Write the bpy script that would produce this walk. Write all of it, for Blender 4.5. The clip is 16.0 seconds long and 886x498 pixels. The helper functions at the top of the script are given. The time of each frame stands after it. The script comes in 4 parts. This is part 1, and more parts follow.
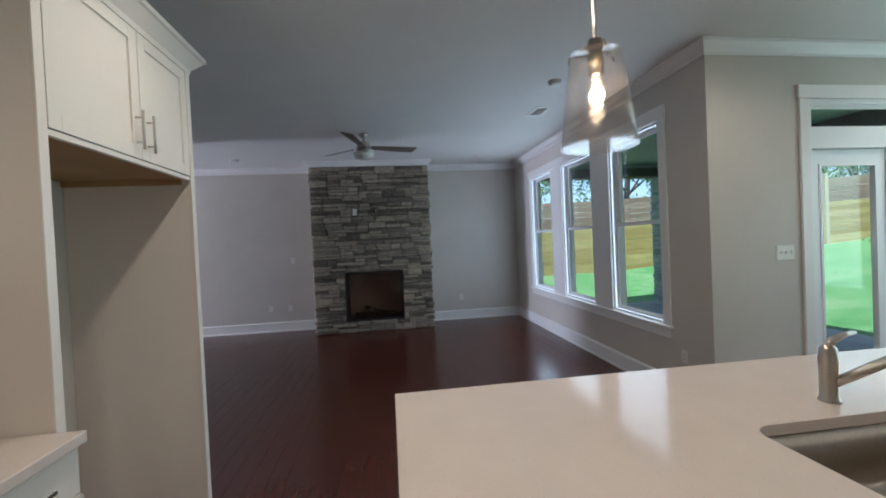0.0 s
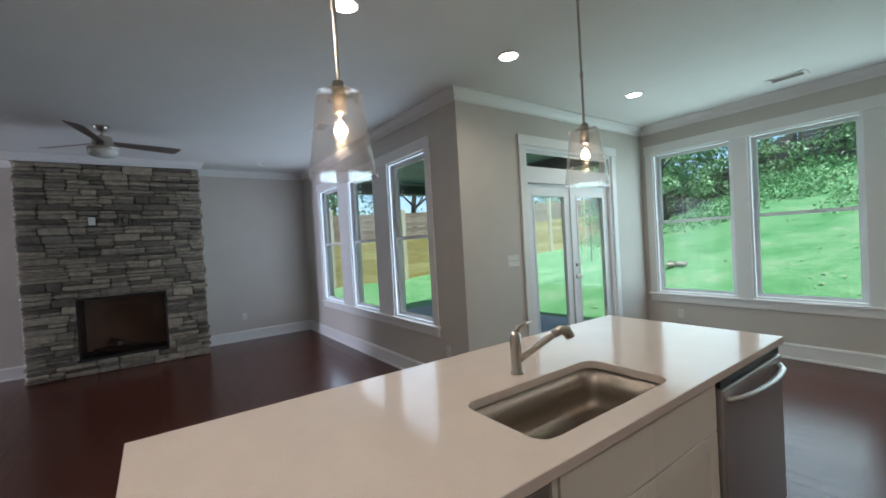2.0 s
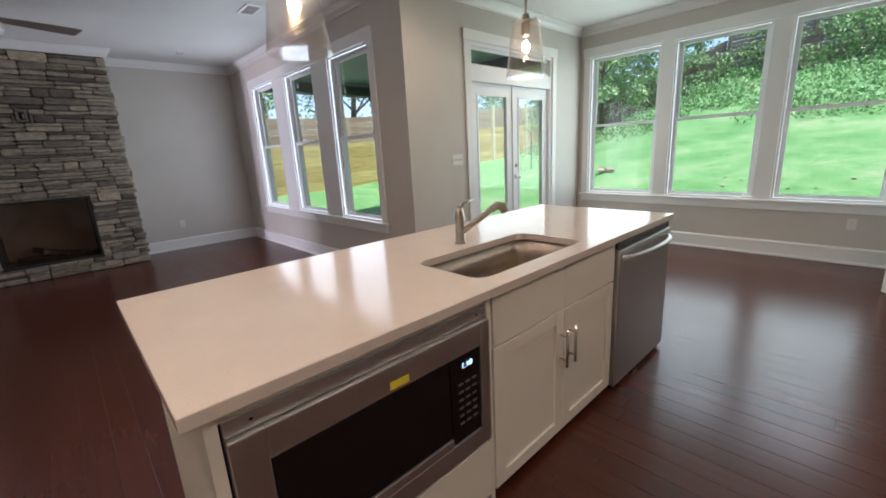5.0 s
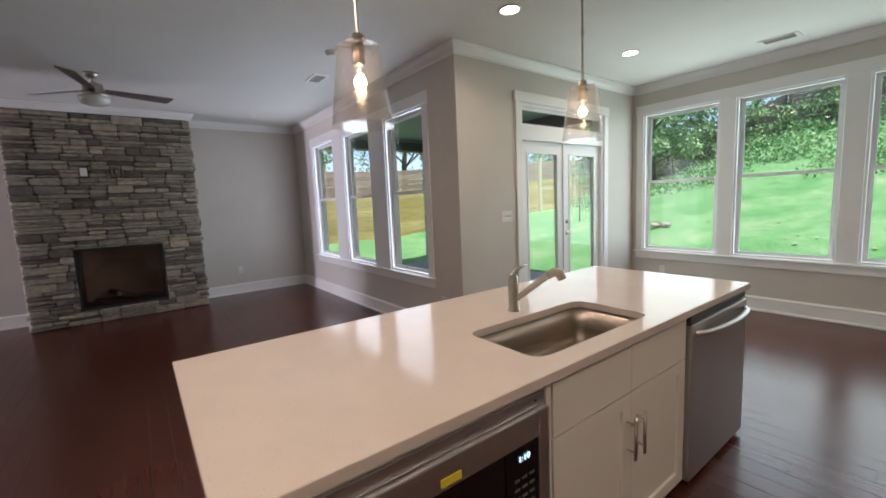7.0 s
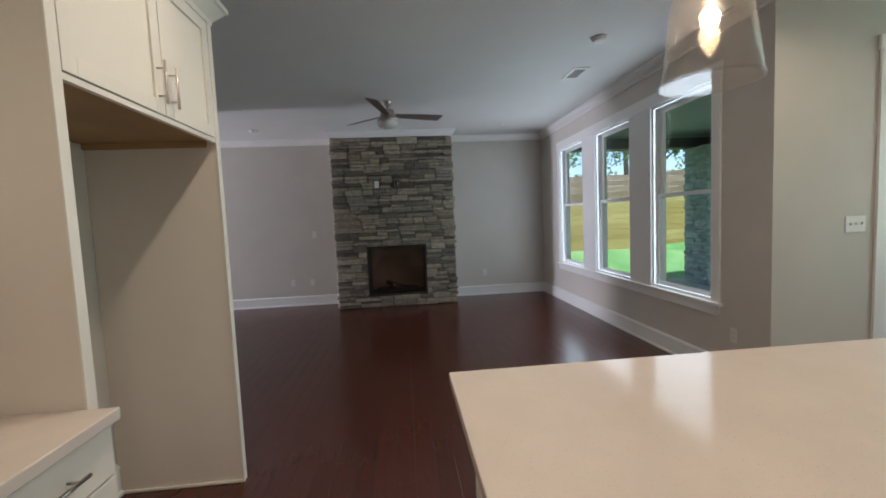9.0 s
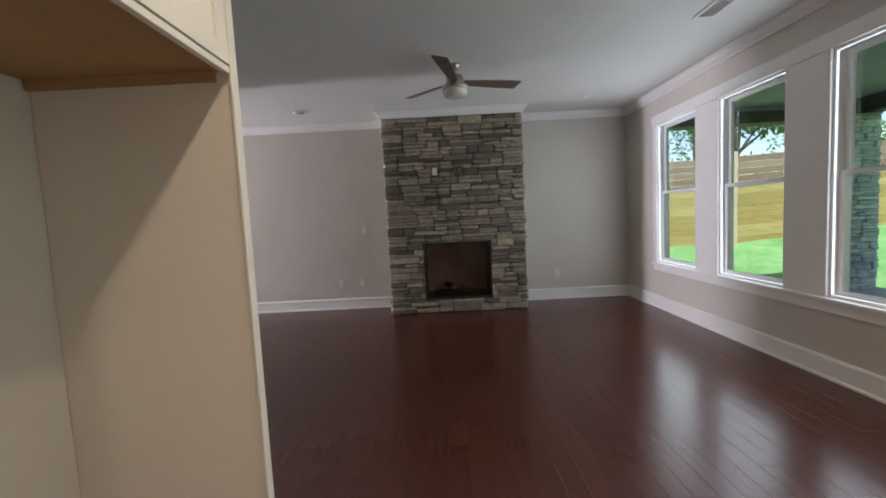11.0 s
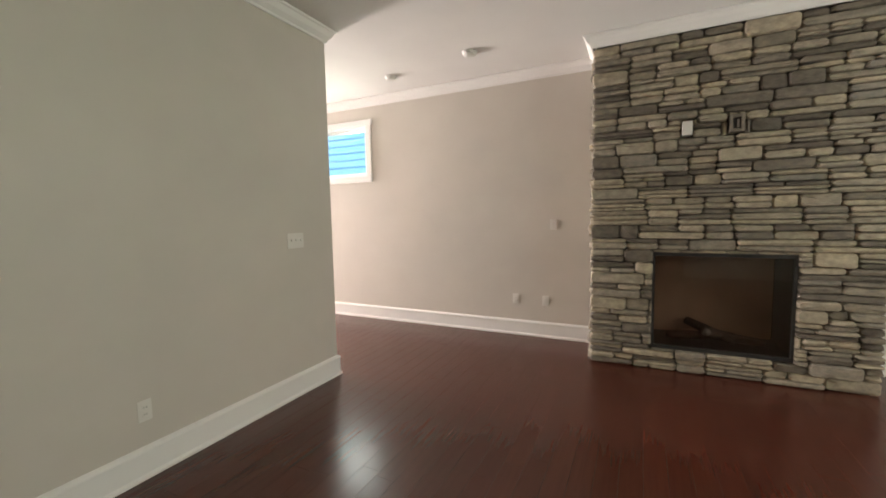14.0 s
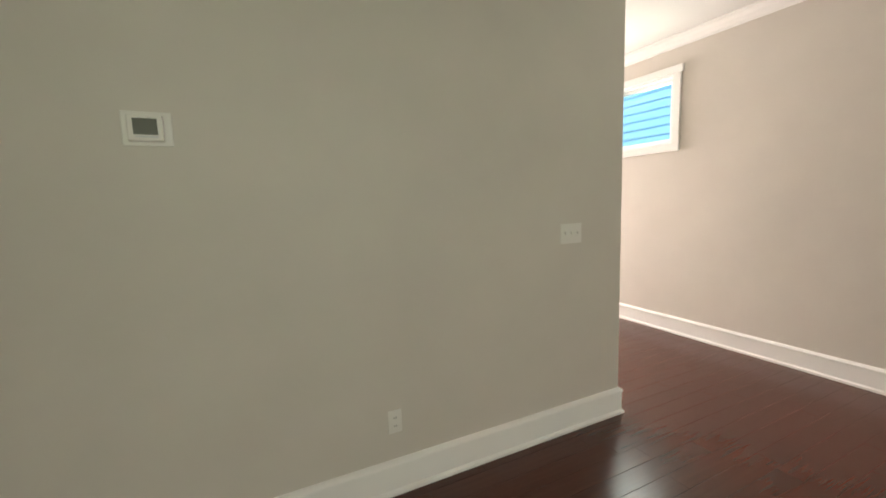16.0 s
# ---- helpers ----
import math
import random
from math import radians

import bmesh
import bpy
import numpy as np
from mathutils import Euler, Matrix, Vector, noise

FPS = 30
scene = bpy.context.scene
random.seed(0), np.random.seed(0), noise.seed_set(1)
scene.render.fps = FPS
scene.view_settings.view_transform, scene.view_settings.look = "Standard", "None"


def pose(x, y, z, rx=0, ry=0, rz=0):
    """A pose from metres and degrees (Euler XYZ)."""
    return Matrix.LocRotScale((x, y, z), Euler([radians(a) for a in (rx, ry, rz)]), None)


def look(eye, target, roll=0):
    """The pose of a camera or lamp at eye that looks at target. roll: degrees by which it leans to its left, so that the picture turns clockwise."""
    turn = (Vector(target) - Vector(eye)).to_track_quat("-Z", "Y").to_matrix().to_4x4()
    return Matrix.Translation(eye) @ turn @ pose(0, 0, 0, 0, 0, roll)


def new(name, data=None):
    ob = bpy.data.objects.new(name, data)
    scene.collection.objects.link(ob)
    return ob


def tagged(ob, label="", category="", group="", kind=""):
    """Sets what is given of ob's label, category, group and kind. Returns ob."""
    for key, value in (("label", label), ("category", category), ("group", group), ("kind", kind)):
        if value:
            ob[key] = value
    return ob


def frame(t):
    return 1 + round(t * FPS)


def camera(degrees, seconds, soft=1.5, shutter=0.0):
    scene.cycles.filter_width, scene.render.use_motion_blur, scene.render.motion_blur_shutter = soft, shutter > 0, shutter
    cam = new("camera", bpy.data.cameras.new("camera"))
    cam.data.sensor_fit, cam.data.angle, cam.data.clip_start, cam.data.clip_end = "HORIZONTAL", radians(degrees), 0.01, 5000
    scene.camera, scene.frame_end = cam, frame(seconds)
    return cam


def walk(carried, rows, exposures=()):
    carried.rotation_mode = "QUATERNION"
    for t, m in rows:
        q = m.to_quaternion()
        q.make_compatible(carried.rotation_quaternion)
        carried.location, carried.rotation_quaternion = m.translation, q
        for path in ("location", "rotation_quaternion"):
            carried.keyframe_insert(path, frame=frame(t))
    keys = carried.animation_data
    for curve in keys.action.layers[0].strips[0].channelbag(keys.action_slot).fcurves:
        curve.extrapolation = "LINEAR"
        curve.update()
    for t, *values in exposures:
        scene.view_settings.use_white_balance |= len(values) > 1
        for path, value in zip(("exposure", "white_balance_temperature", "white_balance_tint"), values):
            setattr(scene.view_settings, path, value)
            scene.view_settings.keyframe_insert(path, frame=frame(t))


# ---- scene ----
cam = camera(95.3, 16.0, soft=1.8)
PATH = [
    (0, (-0.097, 0.75, 1.481), (0.169, 2.732, 1.448), -2.6),
    (0.5, (-0.048, 0.746, 1.49), (0.456, 2.682, 1.488), -2.4),
    (1, (0.025, 0.71, 1.5), (0.77, 2.566, 1.511), -2.8),
    (1.5, (0.066, 0.656, 1.511), (1.037, 2.405, 1.514), -3.0),
    (2, (0.013, 0.599, 1.51), (1.177, 2.225, 1.477), -3.3),
    (2.5, (-0.044, 0.558, 1.49), (1.242, 2.086, 1.389), -3.5),
    (3, (-0.102, 0.51, 1.472), (1.252, 1.967, 1.264), -3.4),
    (3.5, (-0.145, 0.47, 1.438), (1.226, 1.89, 1.115), -3.1),
    (4, (-0.165, 0.443, 1.405), (1.185, 1.852, 0.968), -2.8),
    (4.2, (-0.169, 0.433, 1.388), (1.167, 1.844, 0.913), -2.8),
    (6.3, (-0.177, 0.452, 1.391), (1.107, 1.933, 0.992), -2.5),
    (6.5, (-0.178, 0.473, 1.413), (1.098, 1.972, 1.061), -2.4),
    (7, (-0.152, 0.518, 1.462), (1.043, 2.105, 1.23), -2.5),
    (7.5, (-0.092, 0.597, 1.481), (0.917, 2.318, 1.341), -2.3),
    (8, (-0.023, 0.711, 1.48), (0.702, 2.572, 1.373), -2.3),
    (8.5, (-0.06, 0.793, 1.457), (0.363, 2.744, 1.343), -2.2),
    (9, (-0.229, 0.944, 1.438), (-0.041, 2.93, 1.293), -2.5),
    (9.5, (-0.383, 1.136, 1.434), (-0.34, 3.128, 1.262), -3.1),
    (9.7, (-0.425, 1.21, 1.428), (-0.418, 3.203, 1.254), -3.3),
    (11.8, (-0.649, 2.471, 1.387), (-0.681, 4.466, 1.24), -2.6),
    (12, (-0.697, 2.62, 1.383), (-0.752, 4.614, 1.232), -2.6),
    (12.5, (-0.767, 2.953, 1.385), (-0.942, 4.94, 1.234), -2.2),
    (13, (-0.836, 3.297, 1.365), (-1.196, 5.259, 1.224), -1.9),
    (13.5, (-0.908, 3.622, 1.392), (-1.501, 5.526, 1.24), -1.6),
    (14, (-0.98, 3.858, 1.394), (-1.853, 5.65, 1.227), -1.1),
    (14.5, (-1.121, 4.069, 1.399), (-2.247, 5.71, 1.198), -0.7),
    (15, (-1.227, 4.237, 1.424), (-2.595, 5.681, 1.211), -1.2),
    (15.5, (-1.395, 4.339, 1.439), (-2.982, 5.536, 1.215), -1.7),
    (16, (-1.585, 4.459, 1.429), (-3.371, 5.33, 1.195), -1.8),
]
EXPOSURES = [(0.0, 1.8, 5300, 9), (1.5, 1.75, 5350, 9), (4.0, 2.0, 5700, 15), (6.5, 2.1, 6050, 19), (7.5, 1.9, 5900, 16), (9.5, 1.95, 5800, 8), (11.8, 2.2, 6550, 14), (13.5, 2.7, 7250, 11), (15.0, 2.95, 7450, 7), (16.0, 2.85, 7550, 7)]
walk(cam, [(t, look(eye, target, roll)) for t, eye, target, roll in PATH], EXPOSURES)

# ---- light ----
world = bpy.data.worlds.new("sky")
scene.world = world
world.use_nodes = True
wn = world.node_tree.nodes
sky = wn.new("ShaderNodeTexSky")
sky.sky_type, sky.sun_disc = "NISHITA", False
sky.sun_elevation, sky.sun_rotation = radians(70), radians(207)
wn["Background"].inputs[1].default_value = 0.06
world.node_tree.links.new(sky.outputs[0], wn["Background"].inputs[0])
sun = new("sun", bpy.data.lights.new("sun", "SUN"))
sun.data.energy, sun.data.angle, sun.data.color = 2.0, radians(0.5), (1.0, 0.95, 0.86)
sun.matrix_world = look((-2.0, -4.0, 12.0), (0, 0, 0))


def area(name, eye, target, w, h, watts, colour):
    ob = new(name, bpy.data.lights.new(name, "AREA"))
    ob.data.shape, ob.data.size, ob.data.size_y = "RECTANGLE", w, h
    ob.data.energy, ob.data.color = watts, colour
    ob.matrix_world = look(eye, target)
    return ob


DAY = (0.86, 0.95, 1.0)
GREENDAY = (0.88, 1.0, 0.92)
area("daylight_living", (2.414, 5.8, 1.57), (0, 5.8, 1.57), 3.3, 1.85, 13, DAY)
area("daylight_kitchen", (5.703, 1.87, 1.60), (0, 1.87, 1.60), 3.1, 1.9, 12, GREENDAY)
area("daylight_doors", (4.10, 3.618, 1.15), (4.10, 0, 1.15), 1.4, 1.7, 3, GREENDAY)
# Hall's end is out of view; this lamp is added to brighten the fireplace wall.
area("daylight_hall", (-12.2, 7.5, 1.25), (0, 7.5, 1.0), 1.2, 2.1, 220, (0.97, 0.92, 1.0))
area("daylight_small_window", (-4.74, 8.54, 2.26), (-4.2, 7.0, 1.6), 0.85, 0.6, 3, DAY)

# ---- materials ----
def mat(name):
    m = bpy.data.materials.new(name)
    m.use_nodes = True
    return m, m.node_tree.nodes, m.node_tree.links, m.node_tree.nodes["Principled BSDF"]


def coords(n, l, scale):
    tc, mp = n.new("ShaderNodeTexCoord"), n.new("ShaderNodeMapping")
    mp.inputs["Scale"].default_value = scale
    l.new(tc.outputs["Object"], mp.inputs["Vector"])
    return mp.outputs["Vector"]


def world_coords(n, l, scale):
    g, mp = n.new("ShaderNodeNewGeometry"), n.new("ShaderNodeMapping")
    mp.inputs["Scale"].default_value = scale
    l.new(g.outputs["Position"], mp.inputs["Vector"])
    return mp.outputs["Vector"]


def noise_tex(n, l, vec, scale, detail=4.0, rough=0.55):
    t = n.new("ShaderNodeTexNoise")
    t.inputs["Scale"].default_value, t.inputs["Detail"].default_value, t.inputs["Roughness"].default_value = scale, detail, rough
    l.new(vec, t.inputs["Vector"])
    return t.outputs["Fac"]


def ramp(n, l, fac, stops):
    r = n.new("ShaderNodeValToRGB")
    e = r.color_ramp.elements
    while len(e) < len(stops):
        e.new(0.5)
    for el, (p, c) in zip(e, stops):
        el.position, el.color = p, (*c, 1)
    l.new(fac, r.inputs["Fac"])
    return r.outputs["Color"]


def bump(n, l, bsdf, height, strength, dist):
    b = n.new("ShaderNodeBump")
    b.inputs["Strength"].default_value, b.inputs["Distance"].default_value = strength, dist
    l.new(height, b.inputs["Height"])
    l.new(b.outputs["Normal"], bsdf.inputs["Normal"])


def painted(name, colour, rough=0.5, var=0.04, tex=0.15, fine=180.0):
    m, n, l, b = mat(name)
    v = world_coords(n, l, (1, 1, 1))
    lo = tuple(c * (1 - var) for c in colour)
    hi = tuple(min(1, c * (1 + var)) for c in colour)
    l.new(ramp(n, l, noise_tex(n, l, v, 1.6, 5), [(0.3, lo), (0.7, hi)]), b.inputs["Base Color"])
    b.inputs["Roughness"].default_value = rough
    bump(n, l, b, noise_tex(n, l, v, fine, 3), tex, 0.002)
    return m


WALL = painted("wall_paint", (0.56, 0.52, 0.47), 0.55)
CEIL = painted("ceiling_paint", (0.70, 0.69, 0.66), 0.8, 0.03, 0.3, 120)
TRIM = painted("white_trim_paint", (0.78, 0.77, 0.75), 0.32, 0.02, 0.05)
CAB = painted("cabinet_white_paint", (0.80, 0.76, 0.68), 0.35, 0.02, 0.04)
PANEL = painted("cabinet_side_panel", (0.79, 0.72, 0.64), 0.45, 0.03, 0.05)
VINYL = painted("white_vinyl", (0.80, 0.81, 0.82), 0.3, 0.02, 0.02)
PLASTIC = painted("white_plastic", (0.69, 0.67, 0.63), 0.3, 0.01, 0.01)
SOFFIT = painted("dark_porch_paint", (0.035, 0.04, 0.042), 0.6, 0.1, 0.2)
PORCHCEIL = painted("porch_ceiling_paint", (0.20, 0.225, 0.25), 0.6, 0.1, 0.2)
CONCRETE = painted("concrete", (0.40, 0.39, 0.37), 0.85, 0.12, 0.5, 60)
DARK = painted("dark_plastic", (0.02, 0.02, 0.02), 0.4, 0.1, 0.02)
BLACKGLASS = painted("black_glass", (0.008, 0.008, 0.009), 0.06, 0.1, 0.0)
YELLOW = painted("yellow_sticker", (0.75, 0.62, 0.03), 0.5, 0.03, 0.02)
RAWWOOD = painted("raw_plywood", (0.45, 0.28, 0.13), 0.6, 0.15, 0.2)
FANBLADE = painted("brushed_grey_wood", (0.17, 0.13, 0.11), 0.45, 0.15, 0.1)
BLUE = painted("blue_siding", (0.12, 0.33, 0.62), 0.6, 0.06, 0.2)
LIGHTGREY = painted("pale_print", (0.55, 0.56, 0.57), 0.4, 0.02, 0.0)


def metal(name, colour, rough, stretch):
    m, n, l, b = mat(name)
    v = coords(n, l, stretch)
    f = noise_tex(n, l, v, 60, 4)
    l.new(ramp(n, l, f, [(0.3, tuple(c * 0.85 for c in colour)), (0.7, colour)]), b.inputs["Base Color"])
    b.inputs["Metallic"].default_value, b.inputs["Roughness"].default_value = 1.0, rough
    bump(n, l, b, f, 0.06, 0.001)
    return m


NICKEL = metal("brushed_nickel", (0.62, 0.57, 0.50), 0.28, (1, 1, 12))
STEEL = metal("stainless_steel", (0.66, 0.65, 0.64), 0.40, (1, 10, 10))
SINKSTEEL = metal("sink_steel", (0.44, 0.39, 0.33), 0.34, (8, 1, 1))
CHROME = metal("polished_chrome", (0.75, 0.75, 0.75), 0.10, (1, 1, 1))


def wood_floor():
    m, n, l, b = mat("cherry_stained_oak")
    oi = n.new("ShaderNodeObjectInfo")
    g = n.new("ShaderNodeNewGeometry")
    add = n.new("ShaderNodeMath")
    l.new(oi.outputs["Random"], add.inputs[0]), l.new(g.outputs["Random Per Island"], add.inputs[1])
    sc = n.new("ShaderNodeVectorMath")
    sc.operation = "SCALE"
    comb = n.new("ShaderNodeCombineXYZ")
    l.new(add.outputs[0], comb.inputs[0]), l.new(add.outputs[0], comb.inputs[1])
    sc.inputs["Scale"].default_value = 37.0
    l.new(comb.outputs[0], sc.inputs[0])
    ad = n.new("ShaderNodeVectorMath")
    l.new(g.outputs["Position"], ad.inputs[0]), l.new(sc.outputs[0], ad.inputs[1])
    mp = n.new("ShaderNodeMapping")
    mp.inputs["Scale"].default_value = (18, 0.7, 1)
    l.new(ad.outputs[0], mp.inputs["Vector"])
    grain = noise_tex(n, l, mp.outputs[0], 2.2, 8, 0.65)
    base = ramp(n, l, grain, [(0.2, (0.057, 0.0152, 0.0098)), (0.55, (0.073, 0.020, 0.0125)), (0.85, (0.084, 0.0238, 0.0147))])
    hsv = n.new("ShaderNodeHueSaturation")
    vr = n.new("ShaderNodeMapRange")
    vr.inputs["To Min"].default_value, vr.inputs["To Max"].default_value = 0.90, 1.10
    fr = n.new("ShaderNodeMath")
    fr.operation = "FRACT"
    l.new(add.outputs[0], fr.inputs[0]), l.new(fr.outputs[0], vr.inputs["Value"])
    l.new(vr.outputs[0], hsv.inputs["Value"]), l.new(base, hsv.inputs["Color"])
    l.new(hsv.outputs[0], b.inputs["Base Color"])
    rr = n.new("ShaderNodeMapRange")
    rr.inputs["To Min"].default_value, rr.inputs["To Max"].default_value = 0.17, 0.30
    wv = world_coords(n, l, (1, 1, 1))
    l.new(noise_tex(n, l, wv, 3.5, 5), rr.inputs["Value"]), l.new(rr.outputs[0], b.inputs["Roughness"])
    mp2 = n.new("ShaderNodeMapping")
    mp2.inputs["Scale"].default_value = (6, 1.5, 1)
    l.new(g.outputs["Position"], mp2.inputs["Vector"])
    bump(n, l, b, noise_tex(n, l, mp2.outputs[0], 5, 2), 0.035, 0.004)
    return m


OAK = wood_floor()


def stone(name, stops, bump_s=0.8):
    m, n, l, b = mat(name)
    oi, g = n.new("ShaderNodeObjectInfo"), n.new("ShaderNodeNewGeometry")
    v = world_coords(n, l, (1, 1, 1.6))
    col = ramp(n, l, oi.outputs["Random"], stops)
    mix = n.new("ShaderNodeMix")
    mix.data_type, mix.blend_type = "RGBA", "MULTIPLY"
    mix.inputs[0].default_value = 0.85
    l.new(col, mix.inputs[6])
    l.new(ramp(n, l, noise_tex(n, l, v, 14, 7, 0.65), [(0.3, (0.5, 0.5, 0.52)), (0.65, (1.15, 1.12, 1.05))]), mix.inputs[7])
    l.new(mix.outputs[2], b.inputs["Base Color"])
    b.inputs["Roughness"].default_value = 0.85
    bump(n, l, b, noise_tex(n, l, v, 45, 8, 0.65), bump_s, 0.012)
    return m


LEDGE = stone("ledge_stone", [(0.0, (0.135, 0.114, 0.092)), (0.25, (0.20, 0.172, 0.137)), (0.5, (0.36, 0.315, 0.245)), (0.75, (0.45, 0.385, 0.285)), (1.0, (0.26, 0.235, 0.20))])
# Ledge stone lightened in its colour, as if sun fell on the pillar.
SUNLITSTONE = stone("sunlit_ledge_stone", [(0.0, (0.44, 0.45, 0.46)), (0.3, (0.60, 0.60, 0.58)), (0.6, (0.72, 0.72, 0.70)), (1.0, (0.54, 0.54, 0.55))])
MORTAR = painted("dark_mortar", (0.12, 0.11, 0.095), 0.95, 0.2, 0.6, 40)


def quartz():
    m, n, l, b = mat("white_quartz")
    v = world_coords(n, l, (1, 1, 1))
    vo = n.new("ShaderNodeTexVoronoi")
    vo.inputs["Scale"].default_value = 95
    l.new(v, vo.inputs["Vector"])
    specks = ramp(n, l, vo.outputs["Distance"], [(0.0, (0.37, 0.31, 0.265)), (0.09, (0.55, 0.475, 0.415)), (0.15, (0.67, 0.59, 0.525))])
    big = ramp(n, l, noise_tex(n, l, v, 5, 6), [(0.3, (0.93, 0.93, 0.93)), (0.7, (1, 1, 1))])
    mix = n.new("ShaderNodeMix")
    mix.data_type, mix.blend_type = "RGBA", "MULTIPLY"
    mix.inputs[0].default_value = 1.0
    l.new(specks, mix.inputs[6]), l.new(big, mix.inputs[7])
    l.new(mix.outputs[2], b.inputs["Base Color"])
    b.inputs["Roughness"].default_value = 0.11
    b.inputs["Specular IOR Level"].default_value = 0.22
    return m


QUARTZ = quartz()


def grass_mat():
    m, n, l, b = mat("lawn_grass")
    v = world_coords(n, l, (1, 1, 1))
    base = ramp(n, l, noise_tex(n, l, v, 0.9, 9, 0.75), [(0.30, (0.07, 0.20, 0.05)), (0.44, (0.115, 0.29, 0.085)), (0.56, (0.18, 0.35, 0.13)), (0.70, (0.34, 0.38, 0.22))])
    fine = ramp(n, l, noise_tex(n, l, v, 25, 5, 0.7), [(0.3, (0.6, 0.6, 0.6)), (0.7, (1.2, 1.2, 1.2))])
    mix = n.new("ShaderNodeMix")
    mix.data_type, mix.blend_type = "RGBA", "MULTIPLY"
    mix.inputs[0].default_value = 1.0
    l.new(base, mix.inputs[6]), l.new(fine, mix.inputs[7])
    l.new(mix.outputs[2], b.inputs["Base Color"])
    b.inputs["Roughness"].default_value = 0.9
    bump(n, l, b, noise_tex(n, l, v, 40, 4), 0.8, 0.03)
    return m


GRASS = grass_mat()


def leaf_mat(name, a, c):
    m, n, l, b = mat(name)
    g = n.new("ShaderNodeNewGeometry")
    l.new(ramp(n, l, g.outputs["Random Per Island"], [(0.0, a), (1.0, c)]), b.inputs["Base Color"])
    b.inputs["Roughness"].default_value = 0.6
    return m


LEAF = leaf_mat("leaves", (0.11, 0.21, 0.07), (0.30, 0.46, 0.19))
IVY = leaf_mat("ivy_leaves", (0.09, 0.22, 0.06), (0.28, 0.46, 0.19))
BARK = painted("bark", (0.10, 0.08, 0.06), 0.9, 0.3, 0.8, 30)


def plank_mat(name, a, c):
    m, n, l, b = mat(name)
    oi = n.new("ShaderNodeObjectInfo")
    v = world_coords(n, l, (1.2, 1.2, 22))
    mix = n.new("ShaderNodeMix")
    mix.data_type, mix.blend_type = "RGBA", "MULTIPLY"
    mix.inputs[0].default_value = 0.8
    l.new(ramp(n, l, oi.outputs["Random"], [(0.0, a), (1.0, c)]), mix.inputs[6])
    l.new(ramp(n, l, noise_tex(n, l, v, 2, 6), [(0.3, (0.6, 0.6, 0.6)), (0.7, (1.1, 1.1, 1.1))]), mix.inputs[7])
    l.new(mix.outputs[2], b.inputs["Base Color"])
    b.inputs["Roughness"].default_value = 0.8
    return m


NEWFENCE = plank_mat("new_pine_boards", (0.42, 0.30, 0.09), (0.60, 0.46, 0.18))
OLDFENCE = plank_mat("weathered_boards", (0.26, 0.17, 0.11), (0.40, 0.29, 0.20))
GREYFENCE = plank_mat("grey_old_boards", (0.10, 0.085, 0.07), (0.18, 0.15, 0.12))


def glass_mat(name, tint, gloss, milk=0.0):
    m, n, l, b = mat(name)
    n.remove(b)
    tr, gl, mx, fr = n.new("ShaderNodeBsdfTransparent"), n.new("ShaderNodeBsdfGlossy"), n.new("ShaderNodeMixShader"), n.new("ShaderNodeLayerWeight")
    tr.inputs[0].default_value = (*tint, 1)
    gl.inputs["Roughness"].default_value = gloss
    pw, sc = n.new("ShaderNodeMath"), n.new("ShaderNodeMath")
    pw.operation, sc.operation = "POWER", "MULTIPLY_ADD"
    pw.inputs[1].default_value = 4.0
    sc.inputs[1].default_value, sc.inputs[2].default_value = 0.5, 0.035
    l.new(fr.outputs["Facing"], pw.inputs[0]), l.new(pw.outputs[0], sc.inputs[0]), l.new(sc.outputs[0], mx.inputs[0])
    l.new(tr.outputs[0], mx.inputs[1]), l.new(gl.outputs[0], mx.inputs[2])
    if milk:
        tl, m2 = n.new("ShaderNodeBsdfTranslucent"), n.new("ShaderNodeMixShader")
        tl.inputs[0].default_value = (0.9, 0.88, 0.85, 1)
        m2.inputs[0].default_value = milk
        l.new(mx.outputs[0], m2.inputs[1]), l.new(tl.outputs[0], m2.inputs[2])
        mx = m2
    l.new(mx.outputs[0], n["Material Output"].inputs["Surface"])
    return m


PANE = glass_mat("window_glass", (0.97, 0.99, 0.98), 0.0)
SHADEGLASS = glass_mat("seeded_glass", (0.97, 0.96, 0.95), 0.03, 0.012)
FIREGLASS = glass_mat("smoked_glass", (0.82, 0.78, 0.75), 0.02)


def glow(name, colour, strength):
    m, n, l, b = mat(name)
    b.inputs["Base Color"].default_value = (*colour, 1)
    b.inputs["Emission Color"].default_value = (*colour, 1)
    b.inputs["Emission Strength"].default_value = strength
    return m


LAMPGLOW = glow("recessed_lamp_lens", (1.0, 0.86, 0.68), 6.0)
BULBGLOW = glow("filament_glow", (1.0, 0.66, 0.36), 26.0)
DIGIT = glow("clock_digits", (0.55, 0.85, 1.0), 1.0)
FROST = painted("frosted_white_glass", (0.72, 0.71, 0.66), 0.25, 0.02, 0.02)

# ---- mesh helpers ----
def mesh_of(bm, name, material, smooth=False):
    me = bpy.data.meshes.new(name)
    bm.normal_update()
    bm.to_mesh(me)
    bm.free()
    me.materials.append(material)
    if smooth:
        for p in me.polygons:
            p.use_smooth = True
    return me


